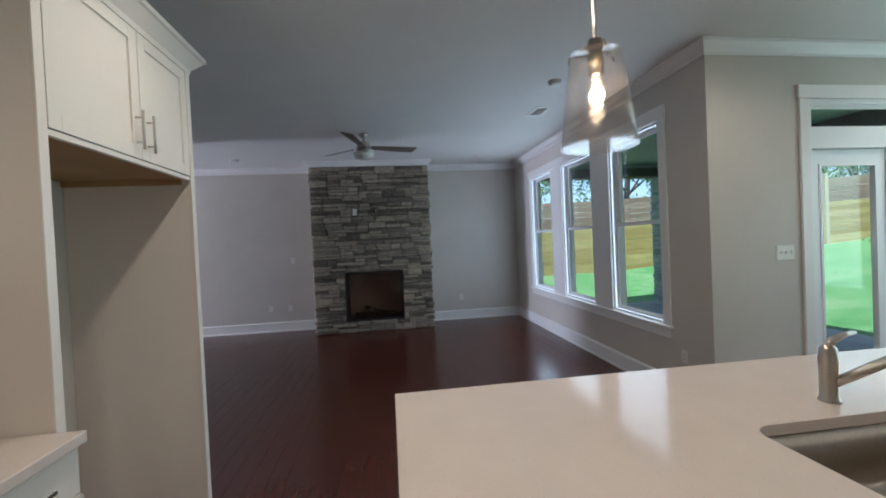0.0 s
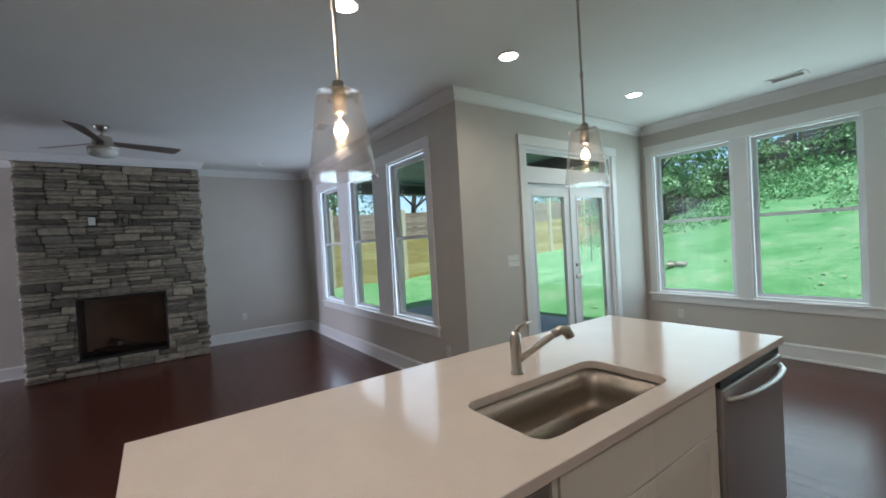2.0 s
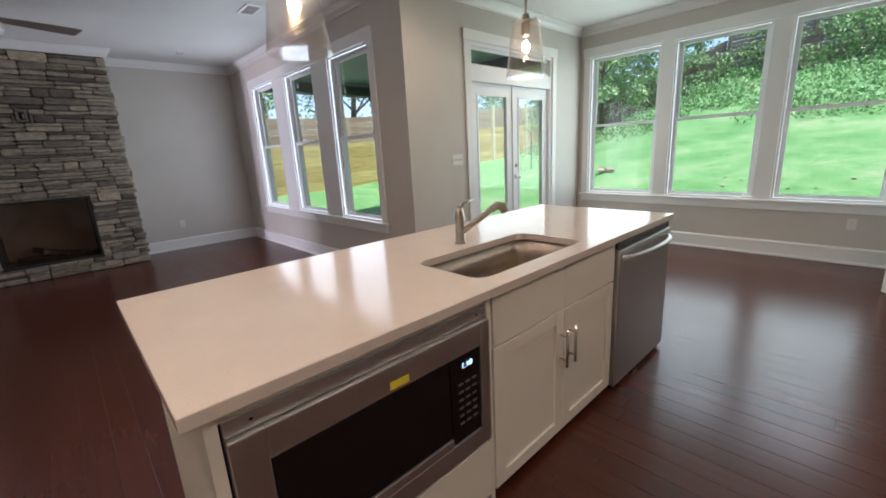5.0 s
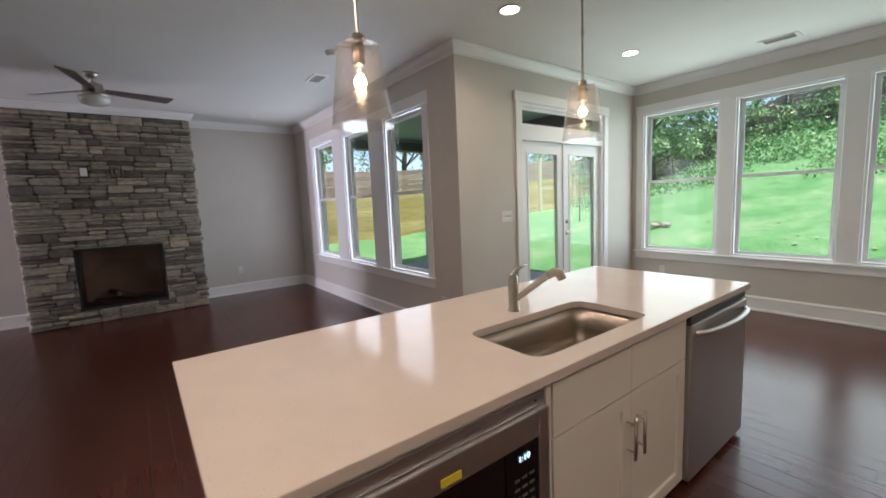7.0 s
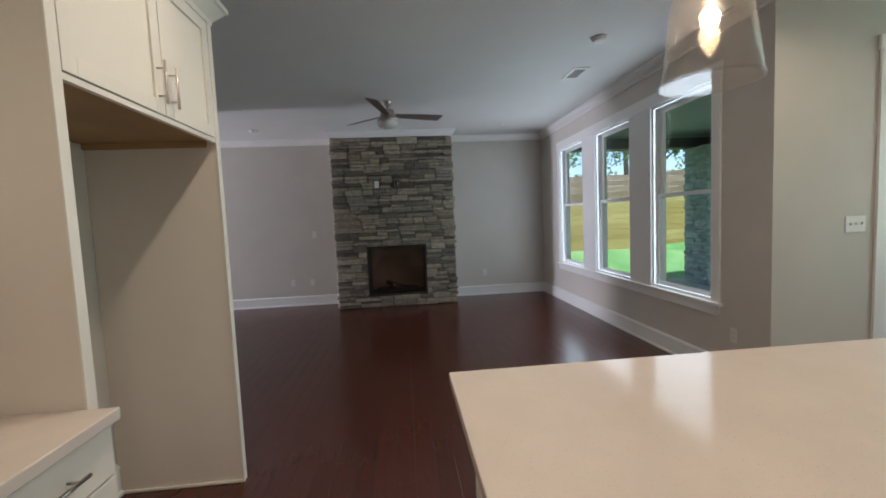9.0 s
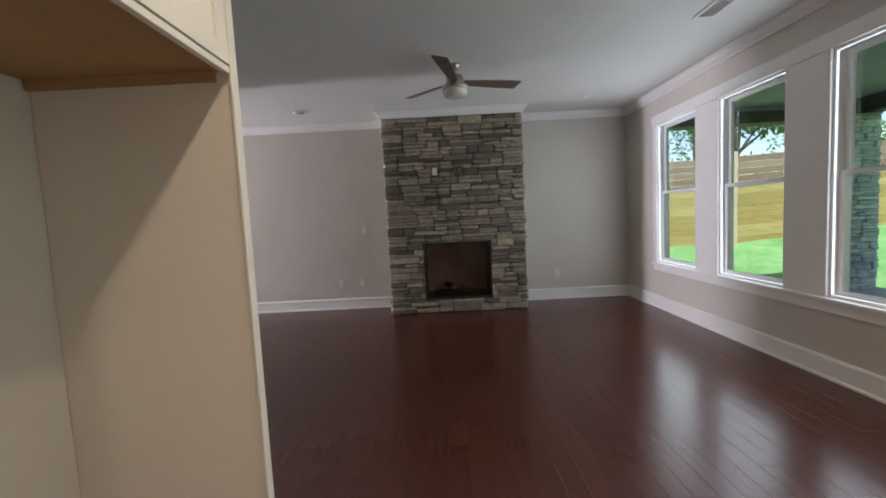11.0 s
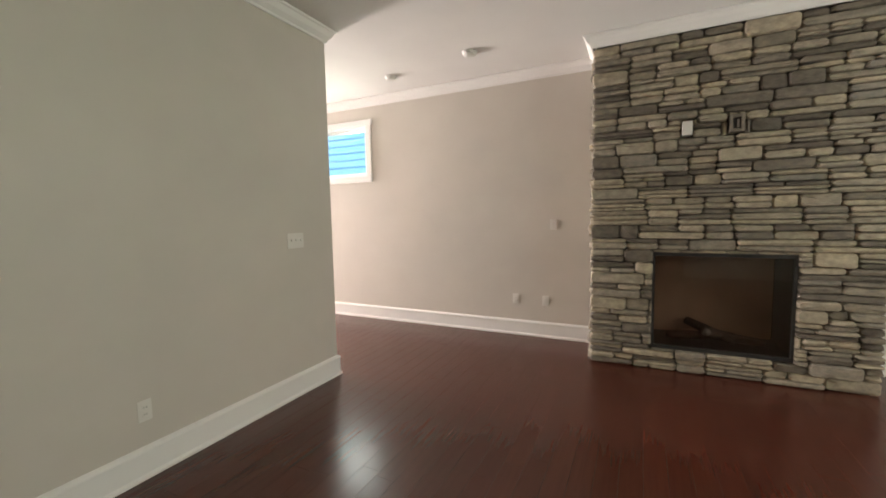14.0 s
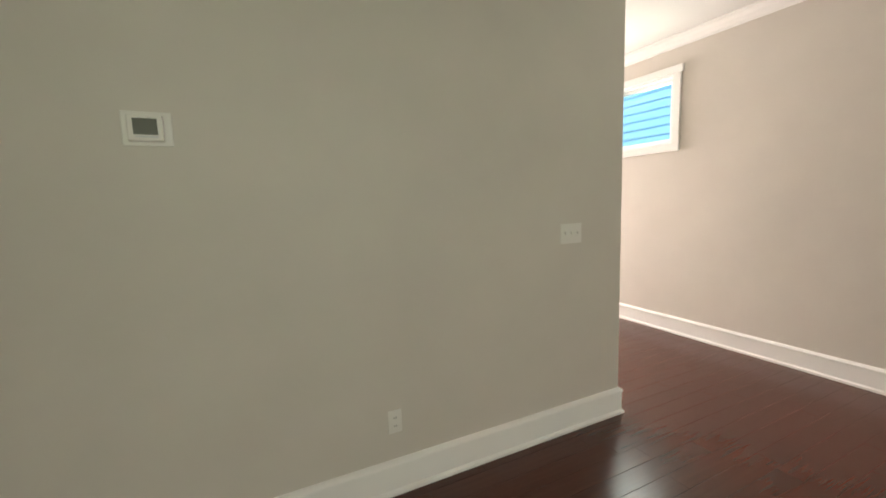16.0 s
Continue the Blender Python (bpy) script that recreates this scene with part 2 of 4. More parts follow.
def box(bm, x0, x1, y0, y1, z0, z1, bevel=0.0):
    m = Matrix.Translation(((x0 + x1) / 2, (y0 + y1) / 2, (z0 + z1) / 2)) @ Matrix.Diagonal((abs(x1 - x0), abs(y1 - y0), abs(z1 - z0), 1))
    vs = bmesh.ops.create_cube(bm, size=1, matrix=m)["verts"]
    if bevel:
        es = list({e for v in vs for e in v.link_edges})
        bmesh.ops.bevel(bm, geom=es, offset=bevel, segments=2, affect="EDGES", profile=0.5)


def boxes(*items, bevel=0.0):
    bm = bmesh.new()
    for it in items:
        box(bm, *it, bevel=bevel)
    return bm


def lathe(profile, seg=32, m=Matrix.Identity(4)):
    bm = bmesh.new()
    rings = []
    for r, z in profile:
        rings.append([bm.verts.new(m @ Vector((r * math.cos(2 * math.pi * i / seg), r * math.sin(2 * math.pi * i / seg), z))) for i in range(seg)])
    for a, b in zip(rings, rings[1:]):
        for i in range(seg):
            bm.faces.new((a[i], a[(i + 1) % seg], b[(i + 1) % seg], b[i]))
    bm.faces.new(list(reversed(rings[0])))
    bm.faces.new(rings[-1])
    bmesh.ops.recalc_face_normals(bm, faces=bm.faces)
    return bm


def tube(points, radius, seg=10):
    """A round bar along a polyline."""
    bm = bmesh.new()
    pts = [Vector(p) for p in points]
    rings = []
    for i, p in enumerate(pts):
        d = (pts[min(i + 1, len(pts) - 1)] - pts[max(i - 1, 0)]).normalized()
        q = d.to_track_quat("Z", "Y")
        r = radius[i] if isinstance(radius, (list, tuple)) else radius
        rings.append([bm.verts.new(p + q @ Vector((r * math.cos(2 * math.pi * k / seg), r * math.sin(2 * math.pi * k / seg), 0))) for k in range(seg)])
    for a, b in zip(rings, rings[1:]):
        for k in range(seg):
            bm.faces.new((a[k], a[(k + 1) % seg], b[(k + 1) % seg], b[k]))
    bm.faces.new(list(reversed(rings[0])))
    bm.faces.new(rings[-1])
    bmesh.ops.recalc_face_normals(bm, faces=bm.faces)
    return bm


def thing(name, label, category, at=(0, 0, 0), rz=0, group="", kind=""):
    ob = new(name)
    ob.matrix_world = pose(*at, 0, 0, rz)
    return tagged(ob, label, category, group, kind)


def part(name, bm, material, parent, label="", smooth=False):
    ob = new(name, mesh_of(bm, name, material, smooth))
    ob.parent = parent
    return tagged(ob, label) if label else ob


def solid(name, bm, material, label, category, kind="", group="", smooth=False):
    return tagged(new(name, mesh_of(bm, name, material, smooth)), label, category, group, kind)


def structure(name, bm, material, label, category):
    return solid(name, bm, material, label, category, "structure")


# ---- the shell ----
H = 2.945         # ceiling
XR, YD, XK = 2.390, 3.590, 5.68
YB, XL, YL = 8.364, -3.375, 6.585
XC, YS, XH = -1.87, -2.6, -12.5     # kitchen's inner wall, rear wall, hall's end
T = 0.14


def wall(name, axis, at, out, a0, a1, holes, label, z1=H):
    """A wall in the plane axis=at, thick towards out, from a0 to a1, with rectangular holes (a0, a1, z0, z1)."""
    bm = bmesh.new()
    lo, hi = sorted((at, at + out))

    def put(p, q, r, s):
        if q - p < 1e-4 or s - r < 1e-4:
            return
        box(bm, *((lo, hi, p, q, r, s) if axis == "x" else (p, q, lo, hi, r, s)))
    cur = a0
    for h0, h1, v0, v1 in sorted(holes):
        put(cur, h0, 0, z1)
        put(h0, h1, 0, v0)
        put(h0, h1, v1, z1)
        cur = h1
    put(cur, a1, 0, z1)
    return structure(name, bm, WALL, label, "wall")


LW = [(4.15, 4.99), (5.39, 6.23), (6.61, 7.46)]
LZ = (0.64, 2.495)
KW = [(0.31, 1.22), (1.39, 2.33), (2.49, 3.43)]
KZ = (0.645, 2.545)
DOOR = (3.29, 4.91, 0.0, 2.50)
SW = (-5.20, -4.28, 1.93, 2.60)
wall("wall_living_windows", "x", XR, T, YD + T, YB + T, [(a, b, *LZ) for a, b in LW], "grey-beige painted wall with three tall windows")
wall("wall_patio_doors", "y", YD, T, XR, XK + T, [DOOR], "grey-beige painted wall round the glazed double door")
wall("wall_kitchen_windows", "x", XK, T, YS, YD, [(a, b, *KZ) for a, b in KW], "grey-beige painted wall with three wide windows")
wall("wall_fireplace", "y", YB, T, XH, XR, [SW], "pale greige painted wall behind the fireplace")
wall("wall_olive", "x", XL, -T, 3.41, YL, [], "beige-olive painted wall with thermostat and switches")
wall("wall_hall", "y", YL, -T, XH, XL - T, [], "painted wall of the side hall")
wall("wall_hall_end", "x", XH, -T, YL - T, YB + T, [(6.75, 8.25, 0.0, 2.25)], "painted wall at the end of the hall")
wall("wall_recess", "y", 3.30, 0.11, XL - T, XC, [], "painted wall behind the refrigerator bay")
wall("wall_kitchen_inner", "x", XC, -T, YS, 3.30, [], "painted wall behind the kitchen cabinets")
wall("wall_rear", "y", YS, -T, XC - T, XK + T, [], "painted wall closing the kitchen")
structure("ceiling", boxes((XH - T, XR + T, YD, YB + T, H, H + 0.12), (XC - T, XK + T, YS - T, YD, H, H + 0.12), (XL - T, XC - T, 3.30, YD, H, H + 0.12)), CEIL, "smooth off-white painted ceiling", "ceiling")
structure("subfloor", boxes((XH - T, XR + T, YD, YB + T, -0.2, -0.012), (XC - T, XK + T, YS - T, YD, -0.2, -0.012), (XL - T, XC - T, 3.30, YD, -0.2, -0.012)), DARK, "dark floor under the boards", "floor")

# unseen opening added in the hall's end for light: a tall frosted door light
fd = thing("door_2", "unseen glazed front door added at the end of the hall", "door", kind="structure")
part("door_frame", boxes((XH - 0.1, XH - 0.02, 6.75, 6.82, 0, 2.25), (XH - 0.1, XH - 0.02, 8.18, 8.25, 0, 2.25), (XH - 0.1, XH - 0.02, 6.82, 8.18, 2.15, 2.25), (XH - 0.1, XH - 0.02, 6.82, 8.18, 0, 0.2)), TRIM, fd)
pane = part("pane", boxes((XH - 0.07, XH - 0.064, 6.82, 8.18, 0.2, 2.15)), PANE, fd)
pane.visible_shadow = False


def run_profile(name, profile, path, material, label, closed=False):
    """Sweeps a profile (offset into the room, height) along a plan path whose room lies on the left; mitred."""
    bm = bmesh.new()
    pts = [Vector((*p, 0)) for p in path]
    rings = []
    for i, p in enumerate(pts):
        d0 = (p - pts[i - 1]).normalized() if i else None
        d1 = (pts[i + 1] - p).normalized() if i < len(pts) - 1 else None
        n0 = Vector((-d0.y, d0.x, 0)) if d0 else None
        n1 = Vector((-d1.y, d1.x, 0)) if d1 else None
        if n0 and n1:
            off = (n0 + n1) / (1 + n0.dot(n1))
        else:
            off = n0 or n1
        rings.append([bm.verts.new(p + off * a + Vector((0, 0, z))) for a, z in profile])
    k = len(profile)
    for a, b in zip(rings, rings[1:]):
        for j in range(k):
            bm.faces.new((a[j], a[(j + 1) % k], b[(j + 1) % k], b[j]))
    bm.faces.new(rings[0])
    bm.faces.new(list(reversed(rings[-1])))
    bmesh.ops.recalc_face_normals(bm, faces=bm.faces)
    return structure(name, bm, material, label, "trim")


FX0, FX1, FY = -1.382, 0.640, 7.81      # the chimney breast
BASE = [(0, 0.001), (0.030, 0.001), (0.030, 0.018), (0.018, 0.028), (0.018, 0.145), (0.024, 0.150), (0.022, 0.160), (0.010, 0.172), (0, 0.176)]
CROWN = [(0, H - 0.105), (0.012, H - 0.105), (0.016, H - 0.088), (0.045, H - 0.058), (0.062, H - 0.022), (0.075, H - 0.016), (0.075, H - 0.001), (0, H - 0.001)]
run_profile("baseboard_living", BASE, [(XK, YS + 0.0), (XK, YD), (DOOR[1] + 0.095, YD)], TRIM, "tall white painted baseboard")
run_profile("baseboard_corner", BASE, [(DOOR[0] - 0.095, YD), (XR, YD), (XR, YB), (FX1 + 0.002, YB)], TRIM, "tall white painted baseboard")
run_profile("baseboard_hall", BASE, [(FX0 - 0.002, YB), (XH, YB)], TRIM, "tall white painted baseboard")
run_profile("baseboard_olive", BASE, [(XH, YL), (XL, YL), (XL, 3.41), (XC, 3.41)], TRIM, "tall white painted baseboard")
run_profile("crown_main", CROWN, [(XK, YS), (XK, YD), (XR, YD), (XR, YB), (FX1, YB), (FX1, FY - 0.01), (FX0, FY - 0.01), (FX0, YB), (XH, YB)], TRIM, "white painted crown moulding")
run_profile("crown_olive", CROWN, [(XH, YL), (XL, YL), (XL, 3.41), (XC, 3.41)], TRIM, "white painted crown moulding")


# ---- windows ----
def hung_window(name, axis, at, a0, a1, z0, z1, label, double=True):
    """A window in the opening: jambs, two sashes with a meeting rail, panes. The room is on the low side of at."""
    w = thing(name, label, "window", kind="structure")

    def B(p, q, d0, d1, r, s):
        return (at + d0, at + d1, p, q, r, s) if axis == "x" else (p, q, at + d0, at + d1, r, s)
    f = 0.022
    part("window_frame", boxes(B(a0, a0 + f, 0.002, T, z0, z1), B(a1 - f, a1, 0.002, T, z0, z1), B(a0 + f, a1 - f, 0.002, T, z1 - f, z1), B(a0 + f, a1 - f, 0.002, T, z0, z0 + f)), VINYL, w)
    zm = z0 + (z1 - z0) * 0.51
    s = 0.040
    p, q = a0 + f, a1 - f
    spans = [("lower_sash", z0 + f, zm + 0.018, 0.045, 0.075), ("upper_sash", zm - 0.018, z1 - f, 0.080, 0.110)] if double else [("sash", z0 + f, z1 - f, 0.05, 0.09)]
    for nm, r, t, d0, d1 in spans:
        part(nm, boxes(B(p, p + s, d0, d1, r, t), B(q - s, q, d0, d1, r, t), B(p + s, q - s, d0, d1, t - 0.036, t), B(p + s, q - s, d0, d1, r, r + 0.036)), VINYL, w)
        g = part("pane", boxes(B(p + s, q - s, (d0 + d1) / 2 - 0.003, (d0 + d1) / 2 + 0.003, r + 0.036, t - 0.036)), PANE, w)
        g.visible_shadow = False
    return w


for i, (a, b) in enumerate(LW):
    hung_window("window_%d" % (i + 1), "x", XR, a, b, *LZ, "white double-hung window looking onto the covered porch")
for i, (a, b) in enumerate(KW):
    hung_window("window_%d" % (i + 4), "x", XK, a, b, *KZ, "white double-hung window looking onto the grassy bank")
hung_window("window_7", "y", YB, SW[0], SW[1], SW[2], SW[3], "small white fixed window high in the wall", double=False)


def casing_x(name, at, spans, z0, z1, label):
    """Casing round a row of windows in the wall x=at: stiles, wide mullion boards, head with horns, stool and apron."""
    w = thing(name, label, "window trim", kind="structure")
    lo, hi = spans[0][0], spans[-1][1]
    c = 0.095
    d = 0.020
    part("casing", boxes((at - d, at - 0.001, max(lo - c, -9), lo, z0, z1), bevel=0.003), TRIM, w)
    part("casing", boxes((at - d, at - 0.001, hi, hi + c, z0, z1), bevel=0.003), TRIM, w)
    for (a0, a1), (b0, b1) in zip(spans, spans[1:]):
        part("mullion_board", boxes((at - d, at - 0.001, a1, b0, z0, z1), bevel=0.003), TRIM, w)
    part("head_casing", boxes((at - d - 0.005, at - 0.001, lo - c - 0.012, hi + c + 0.012, z1 + 0.001, z1 + 0.125), bevel=0.004), TRIM, w)
    part("window_sill", boxes((at - 0.045, at + 0.05, lo - c - 0.02, hi + c + 0.02, z0 - 0.030, z0 - 0.001), bevel=0.006), TRIM, w)
    part("apron", boxes((at - d, at - 0.001, lo - c, hi + c, z0 - 0.115, z0 - 0.031), bevel=0.003), TRIM, w)


casing_x("trim_living_windows", XR, LW, *LZ, "flat white casing with wide mullions and a deep sill")
casing_x("trim_kitchen_windows", XK, KW, *KZ, "flat white casing with wide mullions and a deep sill")
w = thing("trim_small_window", "flat white casing of the small window", "window trim", kind="structure")
x0, x1, z0, z1 = SW
part("casing", boxes((x0 - 0.078, x0, YB - 0.02, YB - 0.001, z0, z1), bevel=0.003), TRIM, w)
part("casing", boxes((x1, x1 + 0.078, YB - 0.02, YB - 0.001, z0, z1), bevel=0.003), TRIM, w)
part("head_casing", boxes((x0 - 0.10, x1 + 0.10, YB - 0.025, YB - 0.001, z1 + 0.001, z1 + 0.075), bevel=0.003), TRIM, w)
part("window_sill", boxes((x0 - 0.078, x1 + 0.078, YB - 0.022, YB - 0.001, z0 - 0.075, z0 - 0.001), bevel=0.003), TRIM, w)

# ---- patio double door with transom ----
pd = thing("door_1", "closed white glazed double door with a transom above", "door", kind="structure")
a, b = DOOR[0], DOOR[1]
part("door_frame", boxes((a, a + 0.035, YD + 0.002, YD + T, 0, 2.50), (b - 0.035, b, YD + 0.002, YD + T, 0, 2.50), (a + 0.035, b - 0.035, YD + 0.002, YD + T, 2.465, 2.50), (a + 0.035, b - 0.035, YD + 0.002, YD + T, 2.105, 2.260)), VINYL, pd)
g = part("transom_pane", boxes((a + 0.035, b - 0.035, YD + 0.06, YD + 0.066, 2.260, 2.465)), PANE, pd)
g.visible_shadow = False
part("transom_stop", boxes((a + 0.035, b - 0.035, YD + 0.04, YD + 0.058, 2.435, 2.465), (a + 0.035, b - 0.035, YD + 0.04, YD + 0.058, 2.260, 2.290)), VINYL, pd)
mid = (a + b) / 2
for p, q in ((a + 0.037, mid - 0.002), (mid + 0.002, b - 0.037)):
    leaf = part("door_leaf", boxes((p, p + 0.115, YD + 0.045, YD + 0.09, 0.015, 2.10), (q - 0.115, q, YD + 0.045, YD + 0.09, 0.015, 2.10), (p + 0.115, q - 0.115, YD + 0.045, YD + 0.09, 1.975, 2.10), (p + 0.115, q - 0.115, YD + 0.045, YD + 0.09, 0.015, 0.24)), VINYL, pd)
    g = part("pane", boxes((p + 0.115, q - 0.115, YD + 0.064, YD + 0.070, 0.24, 1.975)), PANE, leaf)
    g.visible_shadow = False
    part("glazing_bead", boxes((p + 0.105, p + 0.125, YD + 0.038, YD + 0.046, 0.23, 1.985), (q - 0.125, q - 0.105, YD + 0.038, YD + 0.046, 0.23, 1.985), (p + 0.125, q - 0.125, YD + 0.038, YD + 0.046, 1.965, 1.985), (p + 0.125, q - 0.125, YD + 0.038, YD + 0.046, 0.23, 0.25)), VINYL, leaf)
part("astragal", boxes((mid - 0.022, mid + 0.022, YD + 0.030, YD + 0.044, 0.015, 2.10), bevel=0.004), VINYL, pd)
RX = pose(0, 0, 0, 90)
part("deadbolt", lathe([(0.026, 0), (0.026, 0.012), (0.012, 0.014), (0.012, 0.03)], 20, pose(mid + 0.058, YD + 0.045, 1.15) @ RX), NICKEL, pd, "satin nickel deadbolt", True)
part("door_handle", lathe([(0.030, 0), (0.030, 0.010), (0.012, 0.012), (0.012, 0.035), (0.026, 0.042), (0.028, 0.060), (0.018, 0.068)], 20, pose(mid + 0.058, YD + 0.045, 1.01) @ RX), NICKEL, pd, "satin nickel door knob", True)
w = thing("trim_patio_door", "flat white casing round the double door", "door trim", kind="structure")
part("casing", boxes((a - 0.09, a, YD - 0.02, YD - 0.001, 0.001, 2.50), bevel=0.003), TRIM, w)
part("casing", boxes((b, b + 0.09, YD - 0.02, YD - 0.001, 0.001, 2.50), bevel=0.003), TRIM, w)
part("head_casing", boxes((a - 0.105, b + 0.105, YD - 0.026, YD - 0.001, 2.501, 2.607), bevel=0.004), TRIM, w)


# ---- ledge stone ----
def stone_mesh(rng, w, h, d):
    """One split-faced stone, w by h, standing d proud of y=0 towards -y."""
    bm = bmesh.new()
    j = lambda s: rng.uniform(-s, s)
    cx, cz = min(w * 0.12, 0.018), min(h * 0.28, 0.016)
    out = [(cx, 0), (w - cx, 0), (w, cz), (w, h - cz), (w - cx, h), (cx, h), (0, h - cz), (0, cz)]
    sag = j(h * 0.10)
    ring0 = [bm.verts.new((x - w / 2, 0.0, z - h / 2)) for x, z in out]
    ring1 = [bm.verts.new((x - w / 2 + j(0.003), -d * 0.72 + j(0.003), z - h / 2 + j(0.003) + sag * (x / w - 0.5))) for x, z in out]
    ins = min(h * 0.17, 0.009)
    ring2 = []
    for x, z in out:
        ring2.append(bm.verts.new((x - w / 2 - math.copysign(ins, x - w / 2), -d + j(0.007), z - h / 2 - math.copysign(ins * 0.8, z - h / 2) + sag * (x / w - 0.5))))
    for r, s in ((ring0, ring1), (ring1, ring2)):
        for i in range(8):
            bm.faces.new((r[i], r[(i + 1) % 8], s[(i + 1) % 8], s[i]))
    c = bm.verts.new((j(w * 0.15), -d - rng.uniform(0.0, 0.008), j(h * 0.15)))
    for i in range(8):
        bm.faces.new((ring2[i], ring2[(i + 1) % 8], c))
    bmesh.ops.recalc_face_normals(bm, faces=bm.faces)
    return bm


def ledge_courses(rng, width, height, lo=0.20, hi=0.50):
    """Rectangles (x, z, w, h) of a dry-stacked ledge-stone face: bands, cut into columns of one to three layers."""
    out = []
    z = 0.0
    while z < height - 0.03:
        band = min(rng.uniform(0.080, 0.130), height - z)
        if height - z - band < 0.05:
            band = height - z
        x = 0.0
        while x < width - 0.01:
            w = rng.uniform(lo, hi)
            if width - x - w < 0.10:
                w = width - x
            k = rng.choice((1, 2, 2, 2, 3)) if band > 0.095 else rng.choice((1, 2, 2))
            cuts = sorted(rng.uniform(0.35, 0.65) if k == 2 else (i + 1) / k + rng.uniform(-0.06, 0.06) for i in range(k - 1))
            edges = [0.0, *cuts, 1.0]
            for p, q in zip(edges, edges[1:]):
                lh = (q - p) * band
                if w > 0.30 and rng.random() < 0.45:
                    s = rng.uniform(0.35, 0.65) * w
                    out.append((x, z + p * band, s, lh))
                    out.append((x + s, z + p * band, w - s, lh))
                else:
                    out.append((x, z + p * band, w, lh))
            x += w
        z += band
    return out


rng = random.Random(11)
FB = (-0.868, 0.128, 0.185, 1.035)       # firebox opening
fp = thing("fireplace", "floor-to-ceiling grey ledge-stone fireplace with a black firebox", "fireplace")
FTOP = H - 0.105
backing = boxes((FX0 + 0.03, FB[0], FY + 0.05, YB - 0.002, 0.002, FTOP), (FB[1], FX1 - 0.03, FY + 0.05, YB - 0.002, 0.002, FTOP), (FB[0], FB[1], FY + 0.05, YB - 0.002, FB[3], FTOP), (FB[0], FB[1], FY + 0.05, YB - 0.002, 0.002, FB[2]), (FX0 + 0.03, FX1 - 0.03, FY - 0.004, YB - 0.004, FTOP, H - 0.004))
part("backing", backing, MORTAR, fp, "dark mortar between the stones")


def clip_span(x, w, z, h):
    """Cuts a stone's rectangle at the firebox and the two plates."""
    rects = [(x, z, w, h)]
    for a0, a1, b0, b1 in ((FB[0], FB[1], FB[2], FB[3]), (-0.683, -0.598, 2.003, 2.128), (-0.361, -0.250, 2.003, 2.143)):
        nxt = []
        for x, z, w, h in rects:
            if x >= a1 or x + w <= a0 or z >= b1 or z + h <= b0:
                nxt.append((x, z, w, h))
                continue
            for r in ((x, z, a0 - x, h), (a1, z, x + w - a1, h)):
                if r[2] > 0.02:
                    nxt.append(r)
            p, q = max(x, a0), min(x + w, a1)
            for r in ((p, z, q - p, b0 - z), (p, b1, q - p, z + h - b1)):
                if r[3] > 0.015 and r[2] > 0.03:
                    nxt.append(r)
        rects = nxt
    return rects


def add_stones(parent, rects, place, seed, extra=0.0, material=LEDGE):
    r = random.Random(seed)
    for x, z, w, h in rects:
        d = r.uniform(0.050, 0.088) + extra
        ob = part("stone", stone_mesh(r, w - 0.004, h - 0.0035, d), material, parent)
        ob.matrix_basis = place @ pose(x + w / 2, 0, z + h / 2)


rects = []
for x, z, w, h in ledge_courses(rng, FX1 - FX0, FTOP - 0.004):
    rects += clip_span(x + FX0, w, z + 0.002, h)
add_stones(fp, rects, pose(0, FY + 0.055, 0), 5)
for sx, rot in ((FX1 - 0.035, 90), (FX0 + 0.035, -90)):
    rr = ledge_courses(rng, YB - FY - 0.06, FTOP - 0.004, 0.2, 0.4)
    off = FY + 0.055 if rot == 90 else YB - 0.005
    add_stones(fp, rr, pose(sx, off, 0.002, 0, 0, rot), 7, -0.025)

fbx = part("firebox", boxes((FB[0], FB[0] + 0.02, FY + 0.02, YB - 0.01, FB[2], FB[3]), (FB[1] - 0.02, FB[1], FY + 0.02, YB - 0.01, FB[2], FB[3]), (FB[0] + 0.02, FB[1] - 0.02, FY + 0.02, YB - 0.01, FB[3] - 0.03, FB[3]), (FB[0] + 0.02, FB[1] - 0.02, FY + 0.02, YB - 0.01, FB[2], FB[2] + 0.03), (FB[0] + 0.02, FB[1] - 0.02, YB - 0.03, YB - 0.01, FB[2] + 0.03, FB[3] - 0.03)), DARK, fp, "black metal firebox")
part("glass_front", boxes((FB[0] + 0.02, FB[1] - 0.02, FY + 0.05, FY + 0.054, FB[2] + 0.03, FB[3] - 0.03)), FIREGLASS, fp, "smoked glass front")
part("firebox_lining", boxes((FB[0] + 0.03, FB[1] - 0.03, YB - 0.05, YB - 0.035, FB[2] + 0.04, FB[3] - 0.04)), painted("firebrick", (0.38, 0.27, 0.20), 0.9, 0.3, 0.5, 25), fp, "brown refractory lining")
for i, (lx, ly, rz, ry) in enumerate(((-0.52, 8.06, 12, 0), (-0.22, 8.08, -15, 0), (-0.34, 8.03, 55, 14), (-0.40, 8.12, -40, 12))):
    part("log", tube([(Vector((0, 0, 0.29)) + pose(lx, ly, 0, 0, ry, rz).to_3x3() @ Vector((s * 0.22, 0, 0)) + Vector((lx, ly, -0.02 + 0.04 * (i > 1)))) for s in (-1, -0.4, 0.3, 1)], [0.035, 0.042, 0.038, 0.03], 10), painted("charred_log", (0.06, 0.045, 0.035), 0.9, 0.4, 0.8, 30), fp, "charred ceramic log", True)
